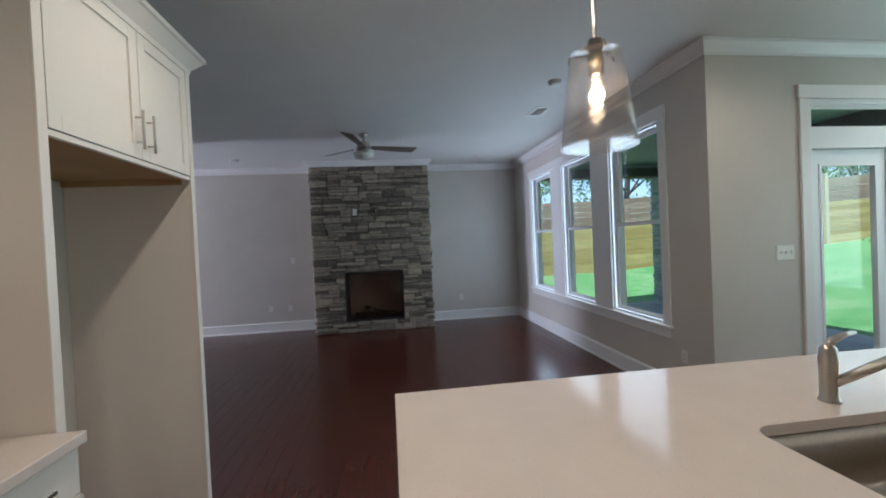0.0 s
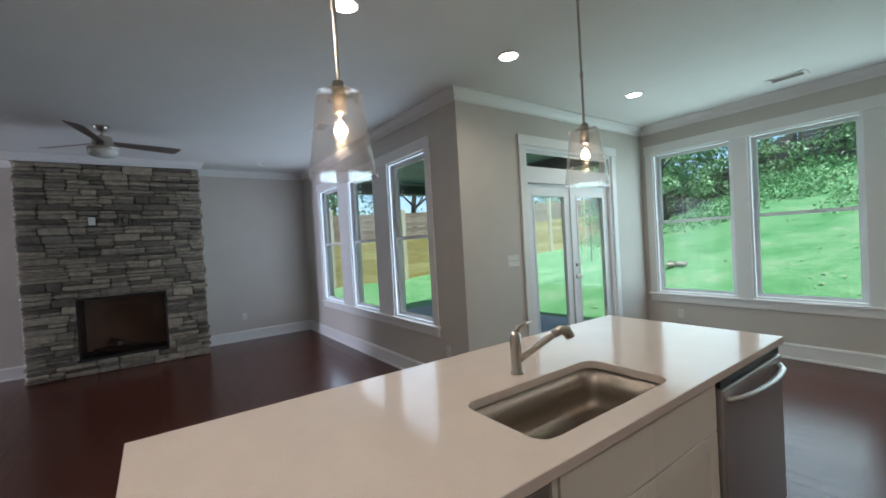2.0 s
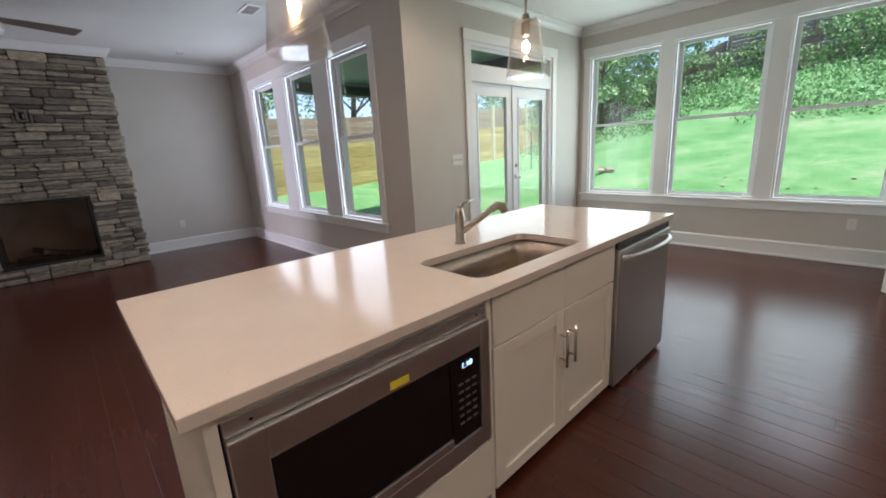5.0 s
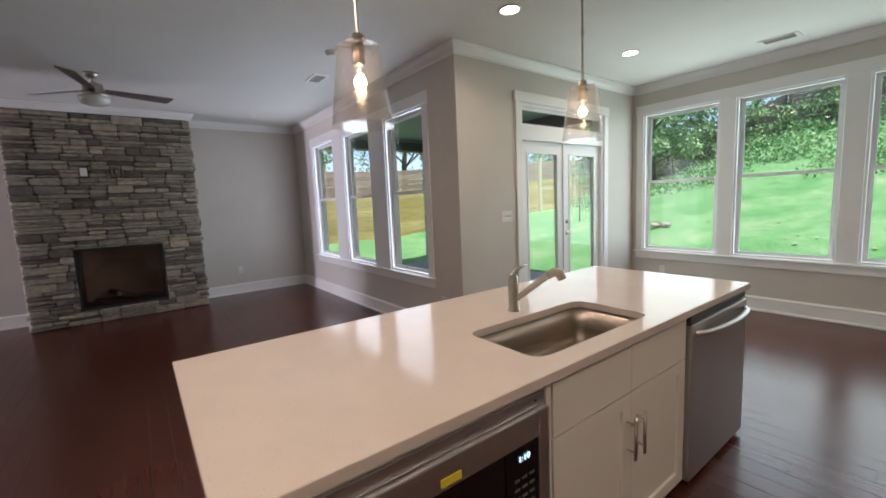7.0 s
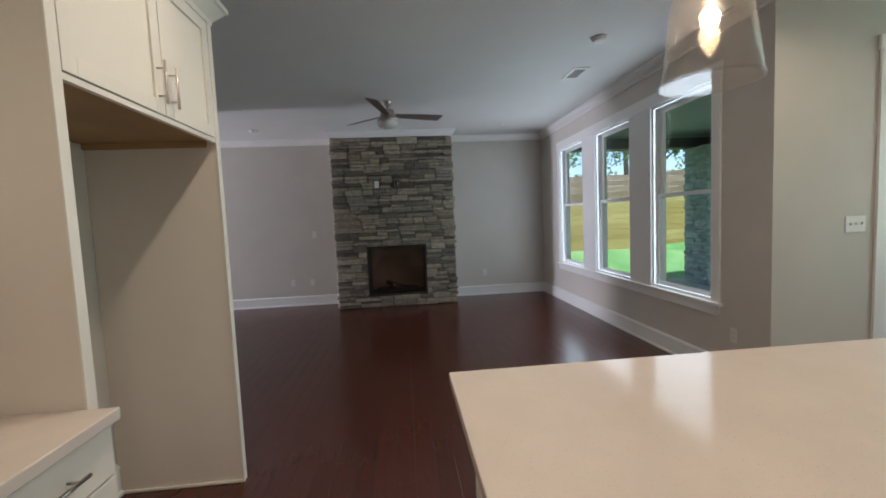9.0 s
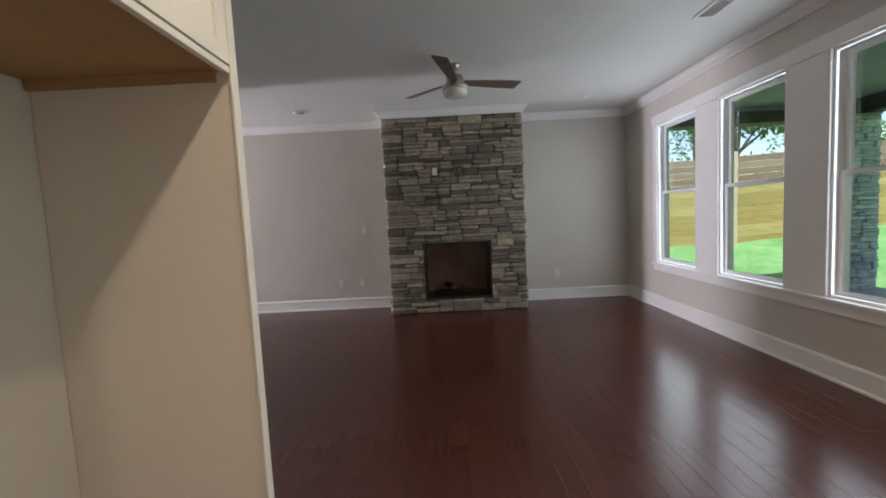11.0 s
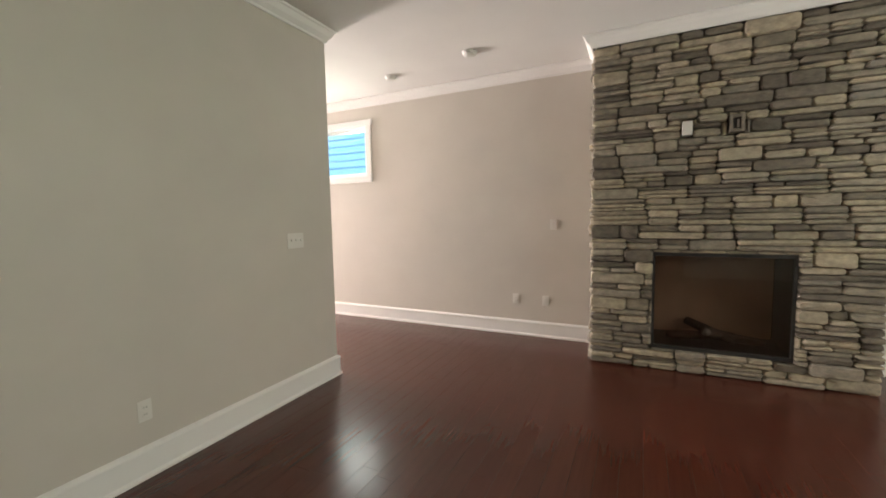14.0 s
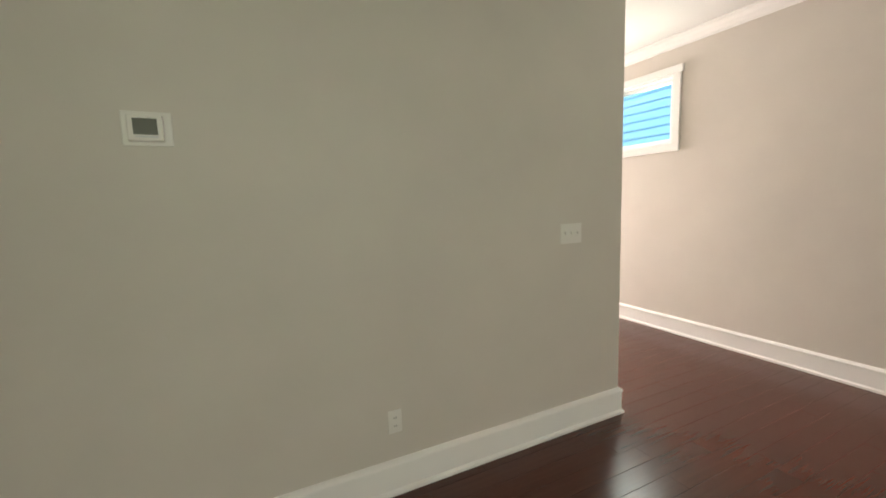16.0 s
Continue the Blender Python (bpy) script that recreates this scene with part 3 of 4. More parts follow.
part("wall_plate", boxes((-0.676, -0.606, FY - 0.045, FY + 0.05, 2.010, 2.121), bevel=0.004), PLASTIC, fp, "white blank cover plate")
part("outlet_surround", boxes((-0.355, -0.333, FY - 0.04, FY + 0.05, 2.006, 2.140), (-0.279, -0.256, FY - 0.04, FY + 0.05, 2.006, 2.140), (-0.333, -0.279, FY - 0.04, FY + 0.05, 2.006, 2.030), (-0.333, -0.279, FY - 0.04, FY + 0.05, 2.116, 2.140), bevel=0.003), LEDGE, fp, "cut stone round a recessed outlet")
part("recessed_outlet", boxes((-0.332, -0.280, FY + 0.0, FY + 0.01, 2.031, 2.115)), DARK, fp, "dark recessed outlet")
part("cable_tab", boxes((-0.302, -0.287, FY - 0.012, FY - 0.001, 2.043, 2.103)), PLASTIC, fp, "white cable tab")

# ---- island ----
IX0, IX1, IY0, IY1 = -0.10, 2.668, 1.290, 2.290
ITOP = 0.915


def counter_with_hole(x0, x1, y0, y1, z0, z1, hole, r=0.06):
    """A slab with a rounded rectangular hole."""
    bm = bmesh.new()
    hx0, hx1, hy0, hy1 = hole
    inner = []
    for cx, cy, a0 in ((hx1 - r, hy1 - r, 0), (hx0 + r, hy1 - r, 90), (hx0 + r, hy0 + r, 180), (hx1 - r, hy0 + r, 270)):
        for k in range(7):
            t = radians(a0 + 15 * k)
            inner.append((cx + r * math.cos(t), cy + r * math.sin(t)))
    outer = [(x1, y1), (x0, y1), (x0, y0), (x1, y0)]
    for z in (z0, z1):
        vi = [bm.verts.new((*p, z)) for p in inner]
        vo = [bm.verts.new((*p, z)) for p in outer]
        for c in range(4):
            for k in range(6):
                bm.faces.new((vo[c], vi[c * 7 + k], vi[c * 7 + k + 1]))
            bm.faces.new((vo[c], vi[c * 7 + 6], vi[(c * 7 + 7) % 28], vo[(c + 1) % 4]))
    bm.verts.ensure_lookup_table()
    n = 32
    v = list(bm.verts)
    for k in range(28):
        bm.faces.new((v[k], v[(k + 1) % 28], v[n + (k + 1) % 28], v[n + k]))
    for k in range(4):
        p, q = 28 + k, 28 + (k + 1) % 4
        bm.faces.new((v[p], v[q], v[n + q], v[n + p]))
    bmesh.ops.recalc_face_normals(bm, faces=bm.faces)
    return bm


SINK = (0.895, 1.665, 1.388, 1.768)
top = solid("island_worktop", counter_with_hole(IX0, IX1, IY0, IY1, ITOP - 0.035, ITOP, SINK), QUARTZ, "white speckled quartz worktop on the island", "worktop")
bv = top.modifiers.new("edge", "BEVEL")
bv.width, bv.segments, bv.limit_method, bv.angle_limit = 0.003, 2, "ANGLE", radians(60)

sk = thing("sink", "stainless steel undermount sink in the island", "sink")
bm = bmesh.new()
rings = []
for inset, z, r in ((0.0, ITOP - 0.036, 0.06), (0.004, ITOP - 0.15, 0.055), (0.010, ITOP - 0.20, 0.05), (0.035, ITOP - 0.222, 0.04), (0.08, ITOP - 0.228, 0.03)):
    hx0, hx1, hy0, hy1 = SINK[0] - 0.006 + inset, SINK[1] + 0.006 - inset, SINK[2] - 0.006 + inset, SINK[3] + 0.006 - inset
    ring = []
    for cx, cy, a0 in ((hx1 - r, hy1 - r, 0), (hx0 + r, hy1 - r, 90), (hx0 + r, hy0 + r, 180), (hx1 - r, hy0 + r, 270)):
        for k in range(7):
            t = radians(a0 + 15 * k)
            ring.append(bm.verts.new((cx + r * math.cos(t), cy + r * math.sin(t), z)))
    rings.append(ring)
for p, q in zip(rings, rings[1:]):
    for k in range(28):
        bm.faces.new((p[k], p[(k + 1) % 28], q[(k + 1) % 28], q[k]))
bm.faces.new(rings[-1])
bmesh.ops.recalc_face_normals(bm, faces=bm.faces)
bmesh.ops.reverse_faces(bm, faces=bm.faces)
bowl = part("bowl", bm, SINKSTEEL, sk, "brushed steel bowl", True)
sm = bowl.modifiers.new("thickness", "SOLIDIFY")
sm.thickness, sm.offset = 0.0015, -1
part("drain", lathe([(0.045, 0), (0.045, 0.003), (0.030, 0.004), (0.028, 0.001)], 24, pose(1.28, 1.60, ITOP - 0.2275)), CHROME, sk, "round steel drain", True)

fc = thing("faucet", "brushed nickel pull-out kitchen faucet on the worktop", "faucet", (1.285, 1.868, ITOP))
part("body", lathe([(0.030, 0.0005), (0.030, 0.006), (0.025, 0.012), (0.024, 0.09), (0.026, 0.13), (0.023, 0.17), (0.012, 0.185)], 24), NICKEL, fc, "", True)
part("lever", tube([(0, 0, 0.175), (0.02, 0.0, 0.195), (0.06, 0.0, 0.208), (0.105, 0.0, 0.213)], [0.014, 0.012, 0.009, 0.006], 10), NICKEL, fc, "lever handle", True)
part("spout", tube([(0.0, -0.005, 0.055), (0.07, -0.06, 0.115), (0.125, -0.105, 0.165)], [0.016, 0.0155, 0.0165], 16), NICKEL, fc, "angled spout", True)
part("spray_head", tube([(0.126, -0.106, 0.166), (0.150, -0.126, 0.185), (0.172, -0.144, 0.178), (0.182, -0.152, 0.150)], [0.018, 0.023, 0.026, 0.022], 16), NICKEL, fc, "pull-out spray head", True)


def bar_pull(name, a, b, out, parent, label="brushed nickel bar pull"):
    """A round bar from a to b with two posts; out points from the front to the bar."""
    A, B, o = Vector(a), Vector(b), Vector(out)
    h = part(name, tube([A + o, B + o], 0.006, 10), NICKEL, parent, label, True)
    for t in (0.18, 0.82):
        p = A.lerp(B, t)
        part("post", tube([p, p + o], 0.0045, 8), NICKEL, h, "", True)
    return h


def shaker(name, parent, x0, x1, z0, z1, y, label=""):
    """A shaker front facing -y: four rails round a recessed panel."""
    s = 0.058
    d = part(name, boxes((x0, x0 + s, y, y + 0.02, z0, z1), (x1 - s, x1, y, y + 0.02, z0, z1), (x0 + s, x1 - s, y, y + 0.02, z1 - s, z1), (x0 + s, x1 - s, y, y + 0.02, z0, z0 + s), bevel=0.0015), CAB, parent, label)
    part("door_panel", boxes((x0 + s - 0.002, x1 - s + 0.002, y + 0.010, y + 0.018, z0 + s - 0.002, z1 - s + 0.002)), CAB, d)
    return d


FYI = 1.995        # plane of the fronts in the island units' own measures
ISLAND = Matrix.Translation((-0.294, 1.312 - 1.14 * FYI, 0)) @ Matrix.Diagonal((1.0955, 1.14, 1, 1))
base_top = ITOP - 0.037
# sink base cabinet
sb = thing("sink_cabinet", "white shaker sink cabinet with two doors in the island", "cabinet")
sb.matrix_world = ISLAND
part("body", boxes((1.055, 1.078, FYI + 0.022, 2.62, 0.046, base_top), (1.955, 1.975, FYI + 0.022, 2.62, 0.046, base_top), (1.078, 1.955, 2.60, 2.62, 0.046, base_top), (1.078, 1.955, FYI + 0.022, 2.60, 0.10, 0.12), (1.078, 1.955, FYI + 0.022, FYI + 0.04, base_top - 0.04, base_top)), CAB, sb)
part("toe_kick", boxes((1.055, 1.975, FYI + 0.08, FYI + 0.095, 0.002, 0.045)), CAB, sb)
for x0, x1 in ((1.060, 1.5135), (1.5165, 1.970)):
    part("false_drawer_front", boxes((x0, x1, FYI, FYI + 0.02, 0.672, 0.868), bevel=0.002), CAB, sb)
    d = shaker("door", sb, x0, x1, 0.048, 0.666, FYI)
    hx = 1.485 if x0 < 1.3 else 1.552
    bar_pull("handle", (hx, FYI, 0.405), (hx, FYI, 0.585), (0, -0.032, 0), d)
# microwave cabinet
mc = thing("microwave_cabinet", "white island cabinet holding the built-in microwave", "cabinet")
mc.matrix_world = ISLAND
part("body", boxes((0.215, 0.240, FYI + 0.002, 2.62, 0.002, base_top), (1.030, 1.052, FYI + 0.002, 2.62, 0.002, base_top), (0.24, 1.03, 2.60, 2.62, 0.002, base_top), (0.24, 1.03, FYI + 0.01, 2.60, 0.30, 0.318), (0.24, 1.03, FYI + 0.01, 2.60, base_top - 0.03, base_top)), CAB, mc)
part("drawer_front", boxes((0.245, 1.028, FYI, FYI + 0.02, 0.050, 0.296), bevel=0.002), CAB, mc)
part("toe_kick", boxes((0.24, 1.03, FYI + 0.08, FYI + 0.095, 0.002, 0.045)), CAB, mc)
bar_pull("handle", (0.55, FYI, 0.20), (0.73, FYI, 0.20), (0, -0.032, 0), mc)
mw = thing("microwave", "stainless steel built-in microwave with a black glass door", "microwave")
mw.matrix_world = ISLAND
my = FYI - 0.012
part("trim_frame", boxes((0.246, 0.320, my, FYI + 0.02, 0.322, 0.806), (0.982, 1.026, my, FYI + 0.02, 0.322, 0.806), (0.320, 0.982, my, FYI + 0.02, 0.722, 0.806), (0.320, 0.982, my, FYI + 0.02, 0.322, 0.395), bevel=0.003), STEEL, mw, "brushed steel trim frame")
part("mounting_flange", boxes((0.246, 1.026, FYI + 0.004, FYI + 0.02, 0.808, 0.852), bevel=0.002), STEEL, mw, "recessed steel mounting flange with screws")
part("casing", boxes((0.30, 1.0, FYI + 0.021, 2.45, 0.34, 0.80)), DARK, mw)
part("door", boxes((0.322, 0.845, my + 0.004, FYI + 0.02, 0.43, 0.720), bevel=0.002), BLACKGLASS, mw, "black glass door")
part("door_rail", boxes((0.322, 0.845, my - 0.001, FYI + 0.02, 0.397, 0.428), bevel=0.002), STEEL, mw)
cp = part("control_panel", boxes((0.849, 0.980, my + 0.004, FYI + 0.02, 0.397, 0.720), bevel=0.002), BLACKGLASS, mw, "black control panel")
for i in range(6):
    for k in range(3):
        part("key", boxes((0.880 + 0.030 * k, 0.900 + 0.030 * k, my + 0.002, my + 0.0045, 0.462 + 0.030 * i, 0.469 + 0.030 * i)), painted("key_print", (0.10, 0.10, 0.10), 0.4, 0.02, 0.0) if i + k == 0 else bpy.data.materials["key_print"], cp)
fcurve = bpy.data.curves.new("clock", "FONT")
fcurve.body, fcurve.size, fcurve.align_x = "1:10", 0.028, "CENTER"
fob = new("clock_source", fcurve)
fme = bpy.data.meshes.new_from_object(fob)
bpy.data.objects.remove(fob)
fme.materials.clear()
fme.materials.append(DIGIT)
ck = new("clock_digits", fme)
ck.parent = cp
ck.matrix_basis = pose(0.918, my + 0.0015, 0.672, 90)
tagged(ck, "pale blue lit clock digits")
part("sticker", boxes((0.630, 0.692, my - 0.0015, my - 0.0004, 0.733, 0.757)), YELLOW, mw, "yellow paper sticker")
part("screw", lathe([(0.004, 0), (0.004, 0.002), (0.001, 0.003)], 10, pose(0.300, FYI + 0.004, 0.832) @ RX), DARK, mw)
part("screw", lathe([(0.004, 0), (0.004, 0.002), (0.001, 0.003)], 10, pose(0.985, FYI + 0.004, 0.832) @ RX), DARK, mw)
# dishwasher
dw = thing("dishwasher", "stainless steel dishwasher with a curved bar handle", "dishwasher")
dw.matrix_world = ISLAND
part("body", boxes((1.985, 2.665, FYI + 0.035, 2.60, 0.08, base_top)), DARK, dw)
part("door", boxes((1.988, 2.662, FYI - 0.018, FYI + 0.034, 0.030, 0.832), bevel=0.006), STEEL, dw, "brushed steel door")
part("control_strip", boxes((1.988, 2.662, FYI - 0.010, FYI + 0.034, 0.836, 0.872), bevel=0.004), DARK, dw, "dark control strip")
hd = part("handle", tube([(2.02 + 0.061 * i, FYI - 0.018 - 0.050 * math.sin(math.pi * i / 10) ** 0.5, 0.785) for i in range(11)], 0.013, 12), STEEL, dw, "curved steel bar handle", True)
part("toe_kick", boxes((1.99, 2.66, FYI + 0.06, FYI + 0.08, 0.002, 0.029)), DARK, dw)
part("foot", lathe([(0.014, 0.001), (0.014, 0.02), (0.006, 0.022), (0.006, 0.029)], 12, pose(2.64, FYI + 0.03, 0)), PLASTIC, dw, "white levelling foot")
ip = thing("island_cabinet_back", "white painted back and end panels of the island", "cabinet")
ip.matrix_world = ISLAND
part("back_panel", boxes((0.215, 2.69, 2.622, 2.640, 0.002, base_top)), CAB, ip)
part("end_panel", boxes((2.670, 2.690, FYI + 0.01, 2.620, 0.002, base_top)), CAB, ip)
part("back_baseboard", boxes((0.215, 2.69, 2.641, 2.655, 0.002, 0.11), bevel=0.003), CAB, ip)


# ---- refrigerator bay, wall cabinets ----
PF = -1.205
def x_front(name, parent, y0, y1, z0, z1, x, s=0.058):
    """A shaker front facing +x."""
    d = part(name, boxes((x - 0.02, x, y0, y0 + s, z0, z1), (x - 0.02, x, y1 - s, y1, z0, z1), (x - 0.02, x, y0 + s, y1 - s, z1 - s, z1), (x - 0.02, x, y0 + s, y1 - s, z0, z0 + s), bevel=0.0015), CAB, parent)
    part("door_panel", boxes((x - 0.018, x - 0.010, y0 + s - 0.002, y1 - s + 0.002, z0 + s - 0.002, z1 - s + 0.002)), CAB, d)
    return d


fr = thing("refrigerator_surround", "white tall cabinet surround with an empty refrigerator bay", "cabinet")
pl = part("side_panel", boxes((XC + 0.002, PF - 0.006, 2.224, 2.258, 0.002, 2.525)), PANEL, fr, "beige-white side panel")
part("edge_strip", boxes((PF - 0.006, PF + 0.004, 2.222, 2.262, 0.002, 2.525), bevel=0.002), CAB, pl, "white front edge strip")
pr = part("side_panel", boxes((XC + 0.002, PF - 0.006, 3.252, 3.282, 0.002, 2.525)), PANEL, fr, "beige-white side panel")
part("edge_strip", boxes((PF - 0.006, PF + 0.004, 3.245, 3.286, 0.002, 2.525), bevel=0.002), CAB, pr, "white front edge strip")
part("shoe_moulding", boxes((XC + 0.02, PF + 0.006, 3.239, 3.2515, 0.002, 0.018), bevel=0.003), CAB, pr)
ub = part("overhead_cabinet", boxes((XC + 0.002, PF - 0.024, 2.260, 3.250, 1.915, 2.525)), CAB, fr)
part("bottom_panel", boxes((XC + 0.004, PF - 0.03, 2.264, 3.249, 1.909, 1.9145)), RAWWOOD, fr, "unfinished plywood underside")
part("cleat", boxes((XC + 0.004, PF - 0.05, 3.233, 3.2515, 1.878, 1.9085)), RAWWOOD, fr, "raw pine cleat")
part("bottom_rail", boxes((PF - 0.024, PF - 0.002, 2.263, 3.245, 1.900, 1.922), bevel=0.002), CAB, fr)
for y0, y1, hy in ((2.268, 2.790, 2.752), (2.796, 3.240, 2.838)):
    d = x_front("door", fr, y0, y1, 1.926, 2.518, PF + 0.002)
    bar_pull("handle", (PF + 0.002, hy, 1.965), (PF + 0.002, hy, 2.140), (0.032, 0, 0), d)
prof = [(0, 2.520), (0.006, 2.520), (0.010, 2.545), (0.060, 2.605), (0.072, 2.612), (0.072, 2.636), (0, 2.636)]
path = [(XC + 0.01, 2.222), (PF, 2.222), (PF, 3.287), (XC + 0.01, 3.287)]
def swept(profile, path):
    bm = bmesh.new()
    pts = [Vector((*p, 0)) for p in path]
    rings = []
    for i, p in enumerate(pts):
        ns = []
        if i:
            d = (p - pts[i - 1]).normalized()
            ns.append(Vector((d.y, -d.x, 0)))
        if i < len(pts) - 1:
            d = (pts[i + 1] - p).normalized()
            ns.append(Vector((d.y, -d.x, 0)))
        off = ns[0] if len(ns) == 1 else (ns[0] + ns[1]) / (1 + ns[0].dot(ns[1]))
        rings.append([bm.verts.new(p + off * a + Vector((0, 0, z))) for a, z in profile])
    k = len(profile)
    for a, b in zip(rings, rings[1:]):
        for j in range(k):
            bm.faces.new((a[j], a[(j + 1) % k], b[(j + 1) % k], b[j]))
    bm.faces.new(rings[0])
    bm.faces.new(rings[-1])
    bmesh.ops.recalc_face_normals(bm, faces=bm.faces)
    return bm
part("crown", swept(prof, path), CAB, fr, "white cabinet crown")
part("top_panel", boxes((XC + 0.002, PF - 0.01, 2.226, 3.282, 2.526, 2.54)), CAB, fr)
run_profile("baseboard_bay", BASE, [(XC, 3.244), (XC, 2.264)], TRIM, "white baseboard in the refrigerator bay")

bc = thing("base_cabinet", "white base cabinet with drawers beside the refrigerator bay", "cabinet")
part("body", boxes((XC + 0.002, -1.16, 1.40, 2.220, 0.10, 0.877)), CAB, bc)
part("toe_kick", boxes((XC + 0.002, -1.22, 1.40, 2.220, 0.002, 0.0995)), CAB, bc)
for z0, z1 in ((0.715, 0.868), (0.415, 0.708), (0.108, 0.408)):
    d = part("drawer", boxes((-1.159, -1.138, 1.405, 2.216, z0, z1), bevel=0.002), CAB, bc)
    bar_pull("handle", (-1.138, 2.08, (z0 + z1) / 2), (-1.138, 1.90, (z0 + z1) / 2), (0.032, 0, 0), d)
bc2 = thing("base_cabinet", "white base cabinet under the long worktop", "cabinet")
part("body", boxes((XC + 0.002, -1.16, -1.2, 1.398, 0.10, 0.877)), CAB, bc2)
part("toe_kick", boxes((XC + 0.002, -1.22, -1.2, 1.398, 0.002, 0.0995)), CAB, bc2)
for y0, y1 in ((-1.19, -0.33), (-0.325, 0.53), (0.535, 1.393)):
    x_front("door", bc2, y0, y1, 0.108, 0.868, -1.138)
solid("wall_worktop", boxes((XC + 0.002, -1.110, -1.2, 2.221, 0.879, 0.917), bevel=0.004), QUARTZ, "white quartz worktop along the wall", "worktop")
uc = thing("wall_cabinet", "white shaker wall cabinet beside the tall panel", "cabinet")
part("body", boxes((XC + 0.002, -1.52, 1.40, 2.221, 1.385, 2.52)), CAB, uc)
x_front("door", uc, 1.405, 1.808, 1.387, 2.518, -1.498)
x_front("door", uc, 1.812, 2.218, 1.387, 2.518, -1.498)

# ---- open side door near the kitchen windows ----
sd = thing("side_door", "white panelled door standing open beside the windows", "door", (4.74, 0.25, 0.0), -50)
part("leaf", boxes((0, 0.45, -0.02, 0.02, 0.012, 2.03), bevel=0.003), TRIM, sd)
part("knob", lathe([(0.028, 0.0), (0.028, 0.008), (0.011, 0.01), (0.011, 0.035), (0.026, 0.042), (0.026, 0.058), (0.015, 0.066)], 18, pose(0.065, -0.02, 0.95) @ RX), NICKEL, sd, "satin nickel knob", True)
part("knob", lathe([(0.028, 0.0), (0.028, 0.008), (0.011, 0.01), (0.011, 0.035), (0.026, 0.042), (0.026, 0.058), (0.015, 0.066)], 18, pose(0.065, 0.02, 0.95, -90)), NICKEL, sd, "satin nickel knob", True)


# ---- lamps ----
def pendant(at):
    p = thing("pendant_lamp", "clear seeded-glass pendant lamp with a lit filament bulb", "pendant lamp", at, group="pendants over the island")
    p.matrix_world = pose(*at) @ Matrix.Diagonal((1.09, 1.09, 1.09, 1))
    zt = (H - at[2]) / 1.09
    shade = part("shade", lathe([(0.070, 0.262), (0.104, 0.0), (0.1015, 0.0), (0.0675, 0.260)], 40), SHADEGLASS, p, "clear tapered glass shade", True)
    part("rim", lathe([(0.1005, -0.001), (0.1055, -0.001), (0.1055, 0.005), (0.1005, 0.005)], 40), SHADEGLASS, p)
    part("cap", lathe([(0.050, 0.262), (0.050, 0.270), (0.022, 0.274), (0.018, 0.300), (0.006, 0.302)], 28), NICKEL, p, "brushed nickel cap", True)
    for i in range(3):
        t = radians(120 * i + 20)
        part("clip", tube([(0.05 * math.cos(t), 0.05 * math.sin(t), 0.268), (0.073 * math.cos(t), 0.073 * math.sin(t), 0.266), (0.0745 * math.cos(t), 0.0745 * math.sin(t), 0.25)], 0.003, 6), NICKEL, p)
    part("socket", lathe([(0.020, 0.200), (0.022, 0.205), (0.022, 0.258), (0.012, 0.2615)], 20), NICKEL, p, "", True)
    part("rod", tube([(0, 0, 0.300), (0, 0, zt - 0.02)], 0.006, 10), NICKEL, p)
    part("rod_joint", lathe([(0.009, 0.52), (0.009, 0.55), (0.004, 0.552)], 12), NICKEL, p)
    part("canopy", lathe([(0.062, zt - 0.002), (0.062, zt - 0.012), (0.045, zt - 0.022), (0.010, zt - 0.026)], 28), NICKEL, p, "", True)
    b = part("bulb", lathe([(0.012, 0.200), (0.018, 0.180), (0.028, 0.155), (0.029, 0.135), (0.018, 0.112), (0.004, 0.106)], 20), SHADEGLASS, p, "clear glass bulb", True)
    b.visible_shadow = False
    shade.visible_shadow = False
    part("filament", lathe([(0.006, 0.126), (0.018, 0.136), (0.020, 0.152), (0.008, 0.172)], 14), BULBGLOW, b, "glowing filament")
    lamp = new("pendant_light", bpy.data.lights.new("pendant_light", "POINT"))
    lamp.data.energy, lamp.data.color, lamp.data.shadow_soft_size = 2.2, (1.0, 0.66, 0.40), 0.016
    lamp.location = (at[0], at[1], at[2] + 0.155)
    return p


pendant((0.559, 1.922, 1.752))
pendant((1.915, 1.90, 1.772))


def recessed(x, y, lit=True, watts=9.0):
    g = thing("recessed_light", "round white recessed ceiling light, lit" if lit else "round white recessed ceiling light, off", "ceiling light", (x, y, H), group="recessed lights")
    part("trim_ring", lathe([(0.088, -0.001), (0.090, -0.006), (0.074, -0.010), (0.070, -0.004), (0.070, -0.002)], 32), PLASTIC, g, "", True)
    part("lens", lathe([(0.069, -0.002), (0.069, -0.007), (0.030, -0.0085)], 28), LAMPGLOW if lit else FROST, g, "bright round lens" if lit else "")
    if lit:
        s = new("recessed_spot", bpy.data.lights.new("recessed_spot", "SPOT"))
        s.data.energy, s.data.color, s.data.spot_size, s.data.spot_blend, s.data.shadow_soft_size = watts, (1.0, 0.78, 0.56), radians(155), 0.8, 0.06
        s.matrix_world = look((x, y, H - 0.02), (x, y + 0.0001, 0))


# The x=-0.50 column is unseen: lamps added, with more watts, to brighten the cabinets.
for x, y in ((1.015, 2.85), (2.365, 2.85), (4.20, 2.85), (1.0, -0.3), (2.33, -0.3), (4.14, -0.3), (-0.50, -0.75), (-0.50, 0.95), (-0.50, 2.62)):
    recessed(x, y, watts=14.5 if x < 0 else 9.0)


